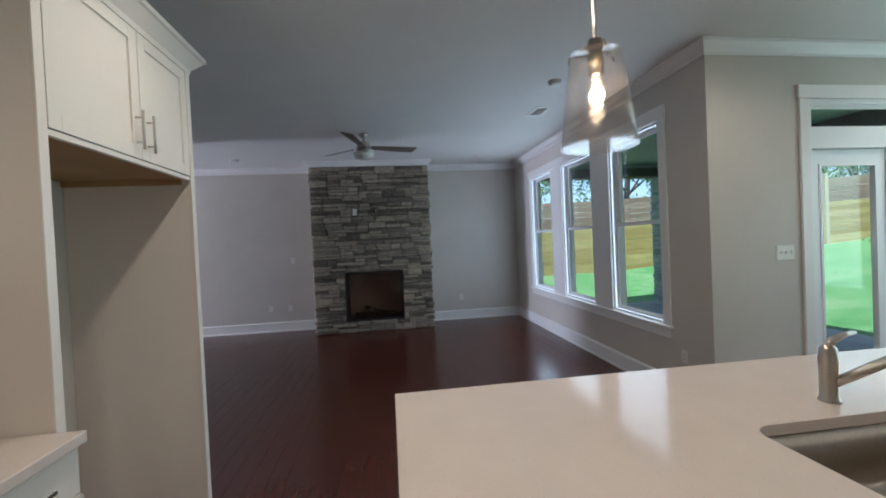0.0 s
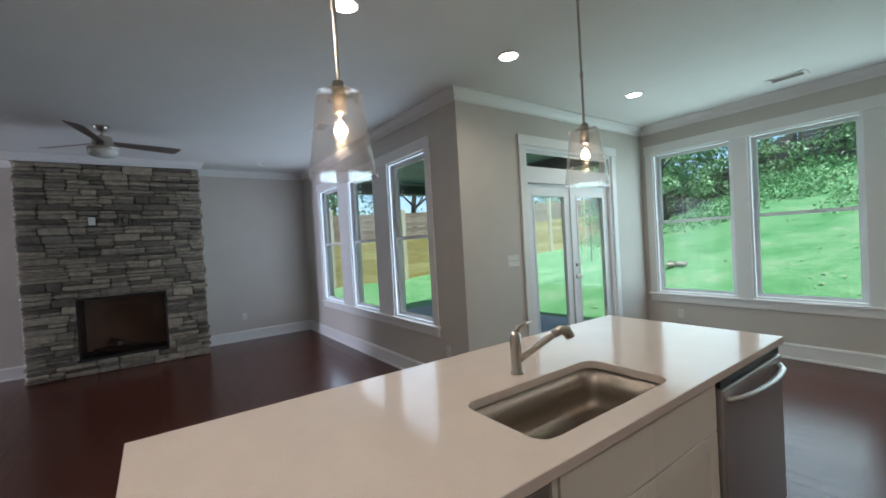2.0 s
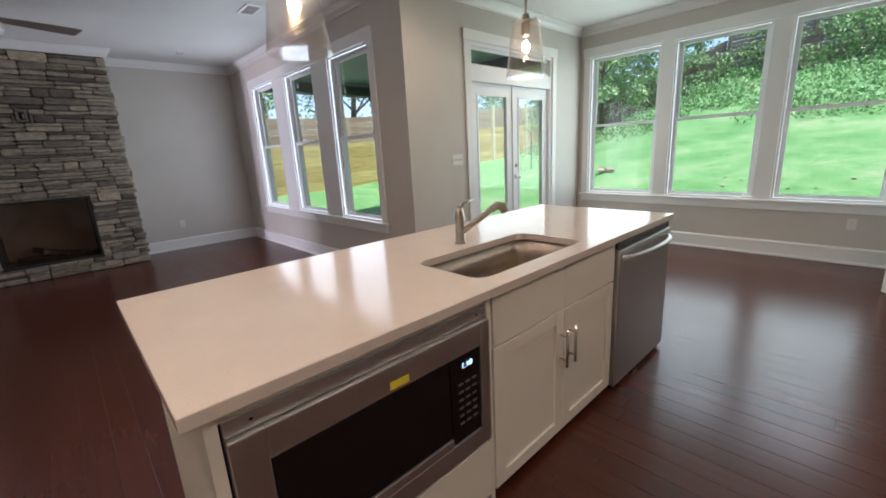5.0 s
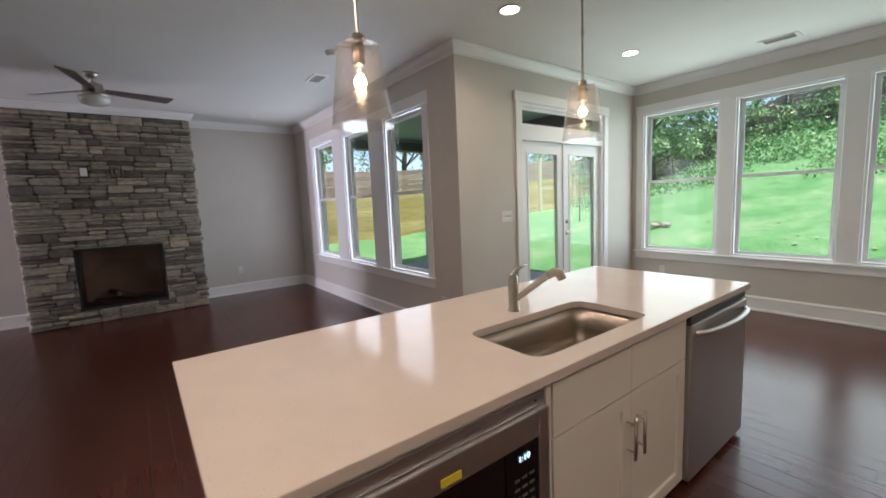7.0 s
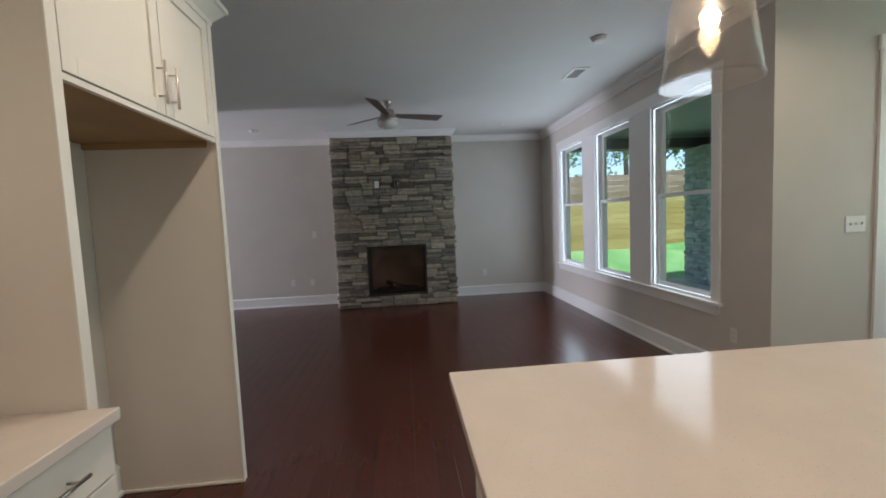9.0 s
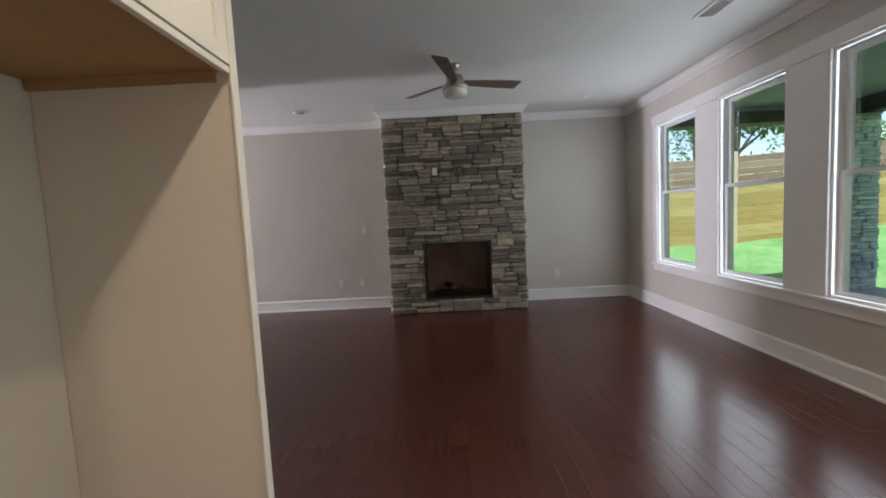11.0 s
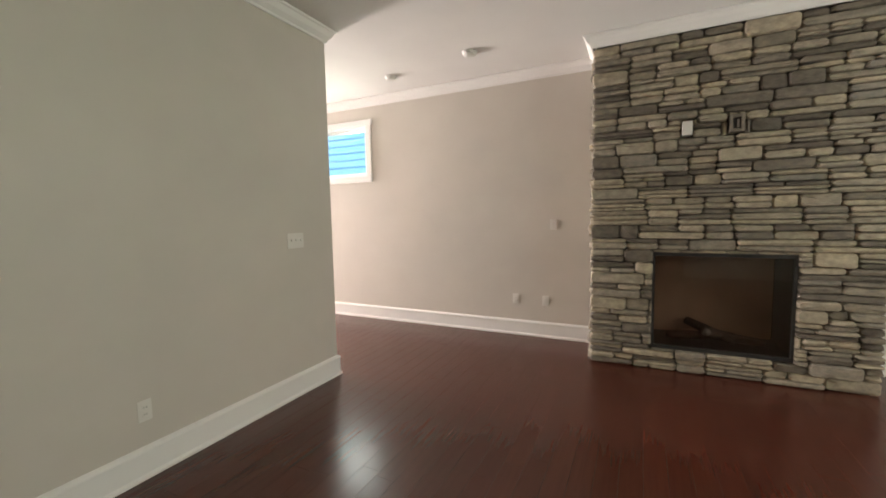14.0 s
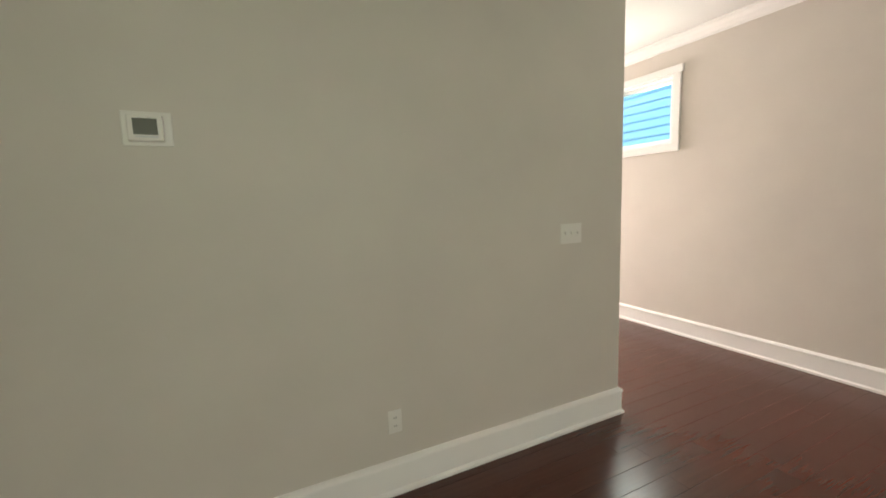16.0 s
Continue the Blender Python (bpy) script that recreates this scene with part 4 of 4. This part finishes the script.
def ceiling_vent(x, y, rz):
    v = thing("ceiling_vent", "white slatted air register in the ceiling", "vent", (x, y, H), rz)
    part("backing", boxes((-0.125, 0.125, -0.06, 0.06, -0.003, -0.001)), DARK, v)
    part("frame", boxes((-0.16, -0.125, -0.09, 0.09, -0.009, -0.001), (0.125, 0.16, -0.09, 0.09, -0.009, -0.001), (-0.125, 0.125, 0.06, 0.09, -0.009, -0.001), (-0.125, 0.125, -0.09, -0.06, -0.009, -0.001), (-0.006, 0.006, -0.06, 0.06, -0.009, -0.004), bevel=0.001), PLASTIC, v)
    for i in range(8):
        ob = part("slat", boxes((-0.124, 0.124, -0.006, 0.006, -0.0006, 0.0006)), PLASTIC, v)
        ob.matrix_basis = pose(0, -0.0525 + 0.015 * i, -0.008, 40)


ceiling_vent(1.69, 5.24, 90)
ceiling_vent(5.18, 1.83, 270)


def detector(x, y, r=0.065):
    d = thing("smoke_detector", "round white smoke detector on the ceiling", "smoke detector", (x, y, H))
    part("base", lathe([(r, -0.001), (r, -0.012), (r * 0.9, -0.016)], 28), PLASTIC, d, "", True)
    part("cover", lathe([(r * 0.85, -0.0165), (r * 0.8, -0.032), (r * 0.5, -0.038), (r * 0.1, -0.039)], 28), PLASTIC, d, "", True)


detector(1.525, 4.39)
detector(-2.475, 7.59, 0.075)
detector(-3.51, 7.80)
detector(1.49, 7.54, 0.05)

fan = thing("ceiling_fan", "three-blade ceiling fan with a frosted light bowl", "ceiling fan", (-0.36, 6.15, 0.33))
part("canopy", lathe([(0.065, H - 0.331), (0.065, H - 0.35), (0.035, H - 0.385), (0.014, H - 0.39)], 28), NICKEL, fan, "", True)
part("downrod", tube([(0, 0, H - 0.39), (0, 0, 2.51)], 0.012, 12), NICKEL, fan)
part("motor", lathe([(0.03, 2.515), (0.080, 2.50), (0.088, 2.47), (0.090, 2.425), (0.128, 2.405), (0.135, 2.385), (0.135, 2.372), (0.12, 2.37)], 32), NICKEL, fan, "brushed nickel motor housing", True)
part("light_bowl", lathe([(0.133, 2.369), (0.131, 2.335), (0.115, 2.303), (0.07, 2.288), (0.01, 2.283)], 32), FROST, fan, "frosted white glass bowl", True)
for ang in (16, 139, 258):
    bm = bmesh.new()
    outl = [(0.09, -0.045), (0.25, -0.058), (0.45, -0.072), (0.64, -0.080), (0.705, -0.079), (0.715, -0.070), (0.690, 0.062), (0.680, 0.068), (0.45, 0.064), (0.25, 0.056), (0.09, 0.045)]
    R = pose(0, 0, 2.440, 0, 0, ang) @ pose(0, 0, 0, -13)
    lo = [bm.verts.new(R @ Vector((x, y, -0.003))) for x, y in outl]
    hi = [bm.verts.new(R @ Vector((x, y, 0.003))) for x, y in outl]
    bm.faces.new(list(reversed(lo)))
    bm.faces.new(hi)
    for i in range(len(outl)):
        k = (i + 1) % len(outl)
        bm.faces.new((lo[i], lo[k], hi[k], hi[i]))
    bl = part("blade", bm, FANBLADE, fan, "dull silver-brown blade")
    ib = boxes((0.085, 0.19, -0.016, 0.016, 0.004, 0.009), bevel=0.002)
    ib.transform(R)
    part("blade_iron", ib, NICKEL, bl)


# ---- plates, outlets, thermostat ----
def plate(kind, at, rz, gangs=1):
    """A cover plate on a wall; local -y points into the room."""
    names = {"switch": ("light_switch", "white light switch plate on the wall", "light switch"), "outlet": ("wall_outlet", "white duplex outlet on the wall", "outlet"), "blank": ("cable_plate", "white low-voltage plate on the wall", "wall plate")}
    p = thing(*names[kind], at, rz)
    w = 0.035 + 0.023 * (gangs - 1)
    part("cover_plate", boxes((-w, w, -0.006, -0.0006, -0.058, 0.058), bevel=0.002), PLASTIC, p)
    for g in range(gangs):
        x = (g - (gangs - 1) / 2) * 0.046
        if kind == "switch":
            part("toggle", boxes((x - 0.004, x + 0.004, -0.018, -0.0062, -0.004, 0.012), bevel=0.001), PLASTIC, p)
        elif kind == "outlet":
            for z in (-0.02, 0.02):
                s = part("socket", boxes((x - 0.016, x + 0.016, -0.0085, -0.0062, z - 0.014, z + 0.014), bevel=0.002), PLASTIC, p)
                for dx in (-0.006, 0.006):
                    part("slot", boxes((x + dx - 0.0012, x + dx + 0.0012, -0.0091, -0.0084, z - 0.005, z + 0.005)), DARK, s)
        else:
            part("jack", boxes((x - 0.008, x + 0.008, -0.009, -0.0062, -0.008, 0.008)), PLASTIC, p)


plate("switch", (3.045, YD, 1.275), 0, 3)
plate("outlet", (XR, 3.915, 0.40), -90)
plate("outlet", (1.24, YB, 0.42), 0)
plate("outlet", (-2.25, YB, 0.42), 0)
plate("blank", (-1.91, YB, 0.415), 0)
plate("switch", (-1.825, YB, 1.27), 0)
plate("switch", (XL, 6.165, 1.22), 90, 3)
plate("outlet", (XL, 5.04, 0.37), 90)
plate("outlet", (XK, 0.53, 0.42), -90)
plate("outlet", (XK, 3.15, 0.38), -90)
th = thing("thermostat", "white wall thermostat with a grey display", "thermostat", (XL, 4.175, 1.718), 90)
part("wall_plate", boxes((-0.076, 0.076, -0.006, -0.0006, -0.060, 0.060), bevel=0.003), PLASTIC, th)
part("case", boxes((-0.056, 0.050, -0.028, -0.0062, -0.046, 0.046), bevel=0.004), PLASTIC, th)
part("display", boxes((-0.038, 0.034, -0.0295, -0.0282, -0.024, 0.032)), painted("grey_lcd", (0.07, 0.075, 0.06), 0.25, 0.05, 0.0), th, "dark grey display")
part("button_strip", boxes((-0.034, 0.034, -0.0292, -0.0282, -0.034, -0.028)), LIGHTGREY, th)

# ---- outdoors ----
def ground_z(x, y):
    k = 1.0 if y < 5 else max(0.25, 1.0 - 0.75 * (y - 5) / 7.0)
    rise = max(0.0, x - 6.2)
    z = -0.30 + 0.215 * max(0.0, min(y, 12.0) - 8.9) + 0.05 * max(0.0, min(y, 30) - 12) + 0.265 * min(rise, 22) * k + 0.05 * max(0, rise - 22)
    return z + (0.06 * noise.noise((x * 0.5, y * 0.5, 0)) if rise > 0 or y > 9 else 0)


bm = bmesh.new()
xs = [-400, -60, -20, -8, -3, 0] + [2 + 0.5 * i for i in range(57)] + [34, 45, 80, 400]
ys = [-400, -60, -20, -12, -8] + [-6 + 0.5 * i for i in range(57)] + [26, 32, 45, 80, 400]
grid = [[bm.verts.new((x, y, ground_z(x, y))) for y in ys] for x in xs]
for i in range(len(xs) - 1):
    for k in range(len(ys) - 1):
        bm.faces.new((grid[i][k], grid[i + 1][k], grid[i + 1][k + 1], grid[i][k + 1]))
structure("ground", bm, GRASS, "sunlit patchy green lawn rising into a bank", "lawn")
for p in bpy.data.objects["ground"].data.polygons:
    p.use_smooth = True

structure("porch_slab", boxes((XR + T + 0.002, 6.3, YD + T + 0.002, 9.1, -0.25, -0.05), bevel=0.01), CONCRETE, "bare concrete porch slab", "porch floor")
pr = thing("porch_roof", "dark painted porch ceiling with a deep beam", "porch roof", kind="structure")
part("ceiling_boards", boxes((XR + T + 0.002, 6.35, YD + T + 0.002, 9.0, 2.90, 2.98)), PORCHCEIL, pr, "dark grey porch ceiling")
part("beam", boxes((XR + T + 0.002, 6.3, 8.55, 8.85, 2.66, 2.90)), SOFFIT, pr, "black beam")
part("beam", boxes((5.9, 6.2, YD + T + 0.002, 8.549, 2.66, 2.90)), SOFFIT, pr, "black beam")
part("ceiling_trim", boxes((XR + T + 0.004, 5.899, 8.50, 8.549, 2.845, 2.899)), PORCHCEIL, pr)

col = thing("porch_column", "square pillar faced with grey ledge stone", "column", (5.56, 8.19, -0.05))
CW = 0.62
part("core", boxes((0.05, CW - 0.05, 0.05, CW - 0.05, 0.001, 2.70)), MORTAR, col)
crng = random.Random(21)
for rot, off in ((0, (0, 0.055)), (-90, (0.055, CW)), (90, (CW - 0.055, 0)), (180, (CW, CW - 0.055))):
    if rot in (180,):
        continue
    add_stones(col, ledge_courses(crng, CW, 2.70, 0.2, 0.42), pose(off[0], off[1], 0.003, 0, 0, rot), 31 + rot, 0.0, SUNLITSTONE)


def fence(name, x0, y0, x1, y1, posts, height, n, low, high, split, post_mat, label, step=0.0):
    """A horizontal-board fence that follows the ground; split: share of the lower boards in the first timber."""
    f = thing(name, label, "fence")
    L = math.hypot(x1 - x0, y1 - y0)
    dx, dy = (x1 - x0) / L, (y1 - y0) / L
    rz = math.degrees(math.atan2(dy, dx))
    bay = L / posts
    bh = height / n
    r = random.Random(len(name) + n)
    for i in range(posts):
        s = i * bay
        za = ground_z(x0 + dx * (s + bay / 2), y0 + dy * (s + bay / 2)) - 0.05
        tilt = math.degrees(math.atan2(ground_z(x0 + dx * (s + bay), y0 + dy * (s + bay)) - ground_z(x0 + dx * s, y0 + dy * s), bay))
        for k in range(n):
            m = low if k < split * n else high
            ob = part("board", boxes((-bay / 2 + 0.004, bay / 2 - 0.004, -0.011, 0.011, 0.004, bh - 0.003 - r.uniform(0, 0.006))), m, f)
            ob.matrix_basis = pose(x0 + dx * (s + bay / 2), y0 + dy * (s + bay / 2), za + k * bh, 0, -tilt * 0.9 + r.uniform(-0.2, 0.2), rz)
        px, py = x0 + dx * s, y0 + dy * s
        ob = part("post", boxes((-0.06, 0.06, -0.13, -0.012, -0.3, height + 0.10), bevel=0.006), post_mat, f)
        ob.matrix_basis = pose(px, py, ground_z(px, py), 0, 0, rz)
    return f


PALEPOST = painted("pale_pine_post", (0.55, 0.47, 0.30), 0.8, 0.1, 0.3, 30)
fence("board_fence", 1.8, 12.0, 18.6, 12.0, 7, 2.15, 14, NEWFENCE, OLDFENCE, 0.58, PALEPOST, "tall horizontal-board fence, new yellow boards below weathered ones")
fence("bank_fence", 21.0, 12.0, 21.0, -6.0, 8, 1.8, 12, GREYFENCE, GREYFENCE, 1.0, BARK, "old grey wooden fence on top of the bank")

# blue neighbouring house seen through the small window
nh = thing("neighbour_house", "blue lap-sided neighbouring house", "house", (0, 0, 0))
part("wall", boxes((-14, 0.6, 13.2, 13.4, -0.3, 6.0)), BLUE, nh)
for i in range(28):
    ob = part("siding_board", boxes((-14, 0.6, -0.012, 0.012, 0, 0.215)), BLUE, nh)
    ob.matrix_basis = pose(0, 13.17, 0.0 + i * 0.2, -3.5)
part("roof", boxes((-14.3, 0.9, 12.6, 19, 6.0, 6.15)), SOFFIT, nh)


def leaf_cloud(blobs, per, size, seed, flat=0.6):
    """Many small bent leaves scattered through a set of blobs (centre, radius)."""
    r = np.random.default_rng(seed)
    V, F = [], []
    for (cx, cy, cz), rad in blobs:
        k = int(per * rad * rad)
        d = r.normal(size=(k, 3))
        d /= np.linalg.norm(d, axis=1)[:, None]
        rr = rad * r.uniform(0.45, 1.0, k) ** 0.6 * (1 + 0.25 * np.sin(d[:, 0] * 5 + cx) * np.cos(d[:, 2] * 6))
        P = np.array((cx, cy, cz)) + d * rr[:, None] * np.array((1, 1, flat))
        a = r.normal(size=(k, 3))
        a /= np.linalg.norm(a, axis=1)[:, None]
        b = np.cross(a, r.normal(size=(k, 3)))
        b /= np.linalg.norm(b, axis=1)[:, None]
        s = size * r.uniform(0.6, 1.3, k)[:, None]
        for q in range(k):
            i = len(V)
            p, u, v = P[q], a[q] * s[q], b[q] * s[q] * 0.45
            V += [tuple(p - u), tuple(p + v), tuple(p + u), tuple(p - v)]
            F.append((i, i + 1, i + 2, i + 3))
    return V, F


def leaves(name, blobs, per, size, seed, material, parent=None, label="", category="", kind=""):
    V, F = leaf_cloud(blobs, per, size, seed)
    me = bpy.data.meshes.new(name)
    me.from_pydata(V, [], F)
    me.materials.append(material)
    ob = new(name, me)
    if parent:
        ob.parent = parent
    return tagged(ob, label, category, "", kind)


r = random.Random(4)
blobs = []
for i in range(230):
    x = r.uniform(14.0, 21.0)
    y = r.uniform(-5, 11.5)
    blobs.append(((x, y, ground_z(x, y) + r.uniform(-0.1, 0.12)), r.uniform(0.35, 0.8)))
leaves("ivy", blobs, 680, 0.055, 3, IVY, label="bright green ground ivy and weeds covering the bank", category="ground cover", kind="stuff")
blobs = []
for i in range(105):
    y = r.uniform(-5, 12)
    blobs.append(((20.7 + r.uniform(-0.4, 0.2), y, ground_z(20.8, y) + r.uniform(0.2, 2.1)), r.uniform(0.25, 0.7)))
leaves("climbing_ivy", blobs, 480, 0.065, 8, LEAF, label="dark green ivy climbing over the old fence", category="climber", kind="stuff")

blobs = []
for i in range(110):
    x = r.uniform(0, 19)
    blobs.append(((x, r.uniform(13.2, 15.5), 0.3 + r.uniform(0.8, 4.6)), r.uniform(0.5, 1.0)))
leaves("hedge", blobs, 320, 0.075, 15, LEAF, label="dense green shrubs and branches behind the fence", category="shrubs", kind="stuff")


blobs = []
for i in range(110):
    y = r.uniform(-7, 13)
    x = r.uniform(22.0, 25.0)
    blobs.append(((x, y, ground_z(x, y) + r.uniform(0.5, 5.2)), r.uniform(0.6, 1.1)))
leaves("thicket", blobs, 220, 0.085, 19, LEAF, label="dense green brush rising behind the old fence", category="shrubs", kind="stuff")


def tree(x, y, h, spread, seed, n=9, per=300, label="leafy tree behind the fence"):
    t = thing("tree", label, "tree", (x, y, ground_z(x, y)))
    rr = random.Random(seed)
    lean = rr.uniform(-0.3, 0.3)
    part("trunk", tube([(0, 0, -0.2), (lean * 0.3, 0.05, h * 0.35), (lean, 0, h * 0.7), (lean * 1.2, 0.1, h * 0.95)], [0.16, 0.12, 0.07, 0.02], 10), BARK, t, "", True)
    bl = []
    for i in range(n):
        a, rad = rr.uniform(0, 6.28), rr.uniform(0.3, 1.0) * spread
        z = h * rr.uniform(0.40, 1.0)
        p = (lean + rad * math.cos(a), rad * math.sin(a), z)
        part("limb", tube([(lean * 0.6, 0, z * 0.7), (p[0] * 0.6, p[1] * 0.6, z * 0.9), p], [0.05, 0.03, 0.01], 6), BARK, t)
        bl += [(p, rr.uniform(0.5, 0.95) * spread * 0.5), ((p[0] + rr.uniform(-0.5, 0.5), p[1] + rr.uniform(-0.5, 0.5), z + rr.uniform(-0.4, 0.4)), spread * 0.32)]
    leaves("crown", bl, per, 0.11, seed, LEAF, t)


for i, (x, y, h, s) in enumerate([(3.5, 16.5, 6.5, 2.4), (6.5, 17.5, 7.0, 2.6), (9.5, 16.0, 6.5, 2.4), (12.5, 16.5, 7.5, 2.6), (15.5, 15.0, 6.5, 2.4), (18.5, 14.5, 6.5, 2.4),
                                  (24.0, 11.0, 6.5, 2.6), (23.5, 7.0, 6.0, 2.5), (24.5, 3.0, 6.5, 2.6), (23.8, -1.5, 6.5, 2.6), (19.0, 9.6, 4.0, 1.7), (18.0, 11.0, 4.5, 1.8), (27, 5, 9, 3.2), (27, -5, 9, 3.2), (26.5, 14, 9, 3.4), (6, 22, 9, 3.5), (12, 22, 9, 3.5), (0.5, 20, 8, 3)]):
    tree(x, y, h, s, 50 + i)

sp = thing("sapling", "young staked sapling on the lawn", "tree", (11.6, 8.5, ground_z(11.6, 8.5)))
part("trunk", tube([(0, 0, -0.1), (0.02, 0, 0.8), (0.0, 0.02, 1.9)], [0.022, 0.018, 0.006], 8), BARK, sp)
part("stake", tube([(-0.35, 0.1, -0.1), (-0.03, 0, 1.05)], 0.014, 6), PALEPOST, sp)
part("stake", tube([(0.35, -0.1, -0.1), (0.03, 0, 1.05)], 0.014, 6), PALEPOST, sp)
leaves("crown", [((0, 0, 1.5), 0.35), ((0.15, 0.1, 1.8), 0.28), ((-0.15, 0, 1.3), 0.25)], 420, 0.06, 77, LEAF, sp)

rk = thing("rock_pile", "small heap of grey stones on the lawn", "stones", (9.7, 5.0, ground_z(9.7, 5.0)))
for i in range(9):
    bm = bmesh.new()
    bmesh.ops.create_icosphere(bm, subdivisions=2, radius=0.075, matrix=pose(r.uniform(-0.2, 0.2), r.uniform(-0.2, 0.2), 0.03 + r.uniform(0, 0.05)) @ Matrix.Diagonal((1.2, 0.9, 0.6, 1)))
    for v in bm.verts:
        v.co += Vector((noise.noise(v.co * 9), noise.noise(v.co * 9 + Vector((5, 0, 0))), noise.noise(v.co * 9 + Vector((0, 5, 0))))) * 0.03
    part("stone", bm, LEDGE, rk)
V, F = [], []
lr = random.Random(12)
for i in range(150):
    x, y = lr.uniform(6.5, 13.5), lr.uniform(-2, 9)
    z = ground_z(x, y) + 0.03
    a, s = lr.uniform(0, 6.28), lr.uniform(0.03, 0.07)
    k = len(V)
    V += [(x + s * math.cos(a + q * 1.57), y + s * math.sin(a + q * 1.57) * 0.6, z + 0.012 * (q % 2)) for q in range(4)]
    F.append((k, k + 1, k + 2, k + 3))
me = bpy.data.meshes.new("fallen_leaves")
me.from_pydata(V, [], F)
me.materials.append(painted("dry_leaves", (0.50, 0.42, 0.28), 0.8, 0.2, 0.1))
tagged(new("fallen_leaves", me), "pale dry leaves scattered on the lawn", "fallen leaves", "", "stuff")

# ---- floor boards ----
fl = thing("floor", "dark cherry-stained hardwood floor boards", "floor", kind="structure")
PW, GAP = 0.118, 0.0008


def board_verts(x0, x1, y0, y1, base):
    b, c = 0.0013, 0.0006
    v = [(x0, y0, -0.011), (x1, y0, -0.011), (x1, y1, -0.011), (x0, y1, -0.011),
         (x0, y0, -c), (x1, y0, -c), (x1, y1, -c), (x0, y1, -c),
         (x0 + b, y0 + b, 0), (x1 - b, y0 + b, 0), (x1 - b, y1 - b, 0), (x0 + b, y1 - b, 0)]
    f = [(8, 9, 10, 11)]
    for o in (0, 4):
        for i in range(4):
            k = (i + 1) % 4
            f.append((o + i, o + k, o + 4 + k, o + 4 + i))
    return v, [tuple(base + i for i in q) for q in f]


frng = random.Random(9)
RV, RF = [], []
nrow = int((XK - XH) / PW) + 1
for i in range(nrow):
    x0 = XH + i * PW + GAP / 2
    x1 = min(x0 + PW - GAP, XK - 0.001)
    xm = (x0 + x1) / 2
    if xm < XL - T / 2:
        ya, yb = YL + 0.001, YB - 0.001
    elif xm < XC:
        ya, yb = 3.411, YB - 0.001
    elif xm < XR:
        ya, yb = YS + 0.001, YB - 0.001
    else:
        ya, yb = YS + 0.001, YD - 0.001
    y = ya - frng.uniform(0, 0.9)
    while y < yb:
        ln = frng.uniform(0.9, 2.1)
        p, q = max(y, ya), min(y + ln, yb) - GAP
        y += ln
        if q - p < 0.03:
            continue
        if -1.75 < xm < 2.2 and p > 3.4 or (-1.1 < xm < 0.0 and p > 1.0):
            v, f = board_verts(x0, x1, p, q, 0)
            me = bpy.data.meshes.new("plank")
            me.from_pydata(v, [], f)
            me.materials.append(OAK)
            ob = new("plank", me)
            ob.parent = fl
        else:
            v, f = board_verts(x0, x1, p, q, len(RV))
            RV += v
            RF += f
me = bpy.data.meshes.new("more_planks")
me.from_pydata(RV, [], RF)
me.materials.append(OAK)
ob = tagged(new("more_planks", me), "", "", "", "stuff")
ob.parent = fl
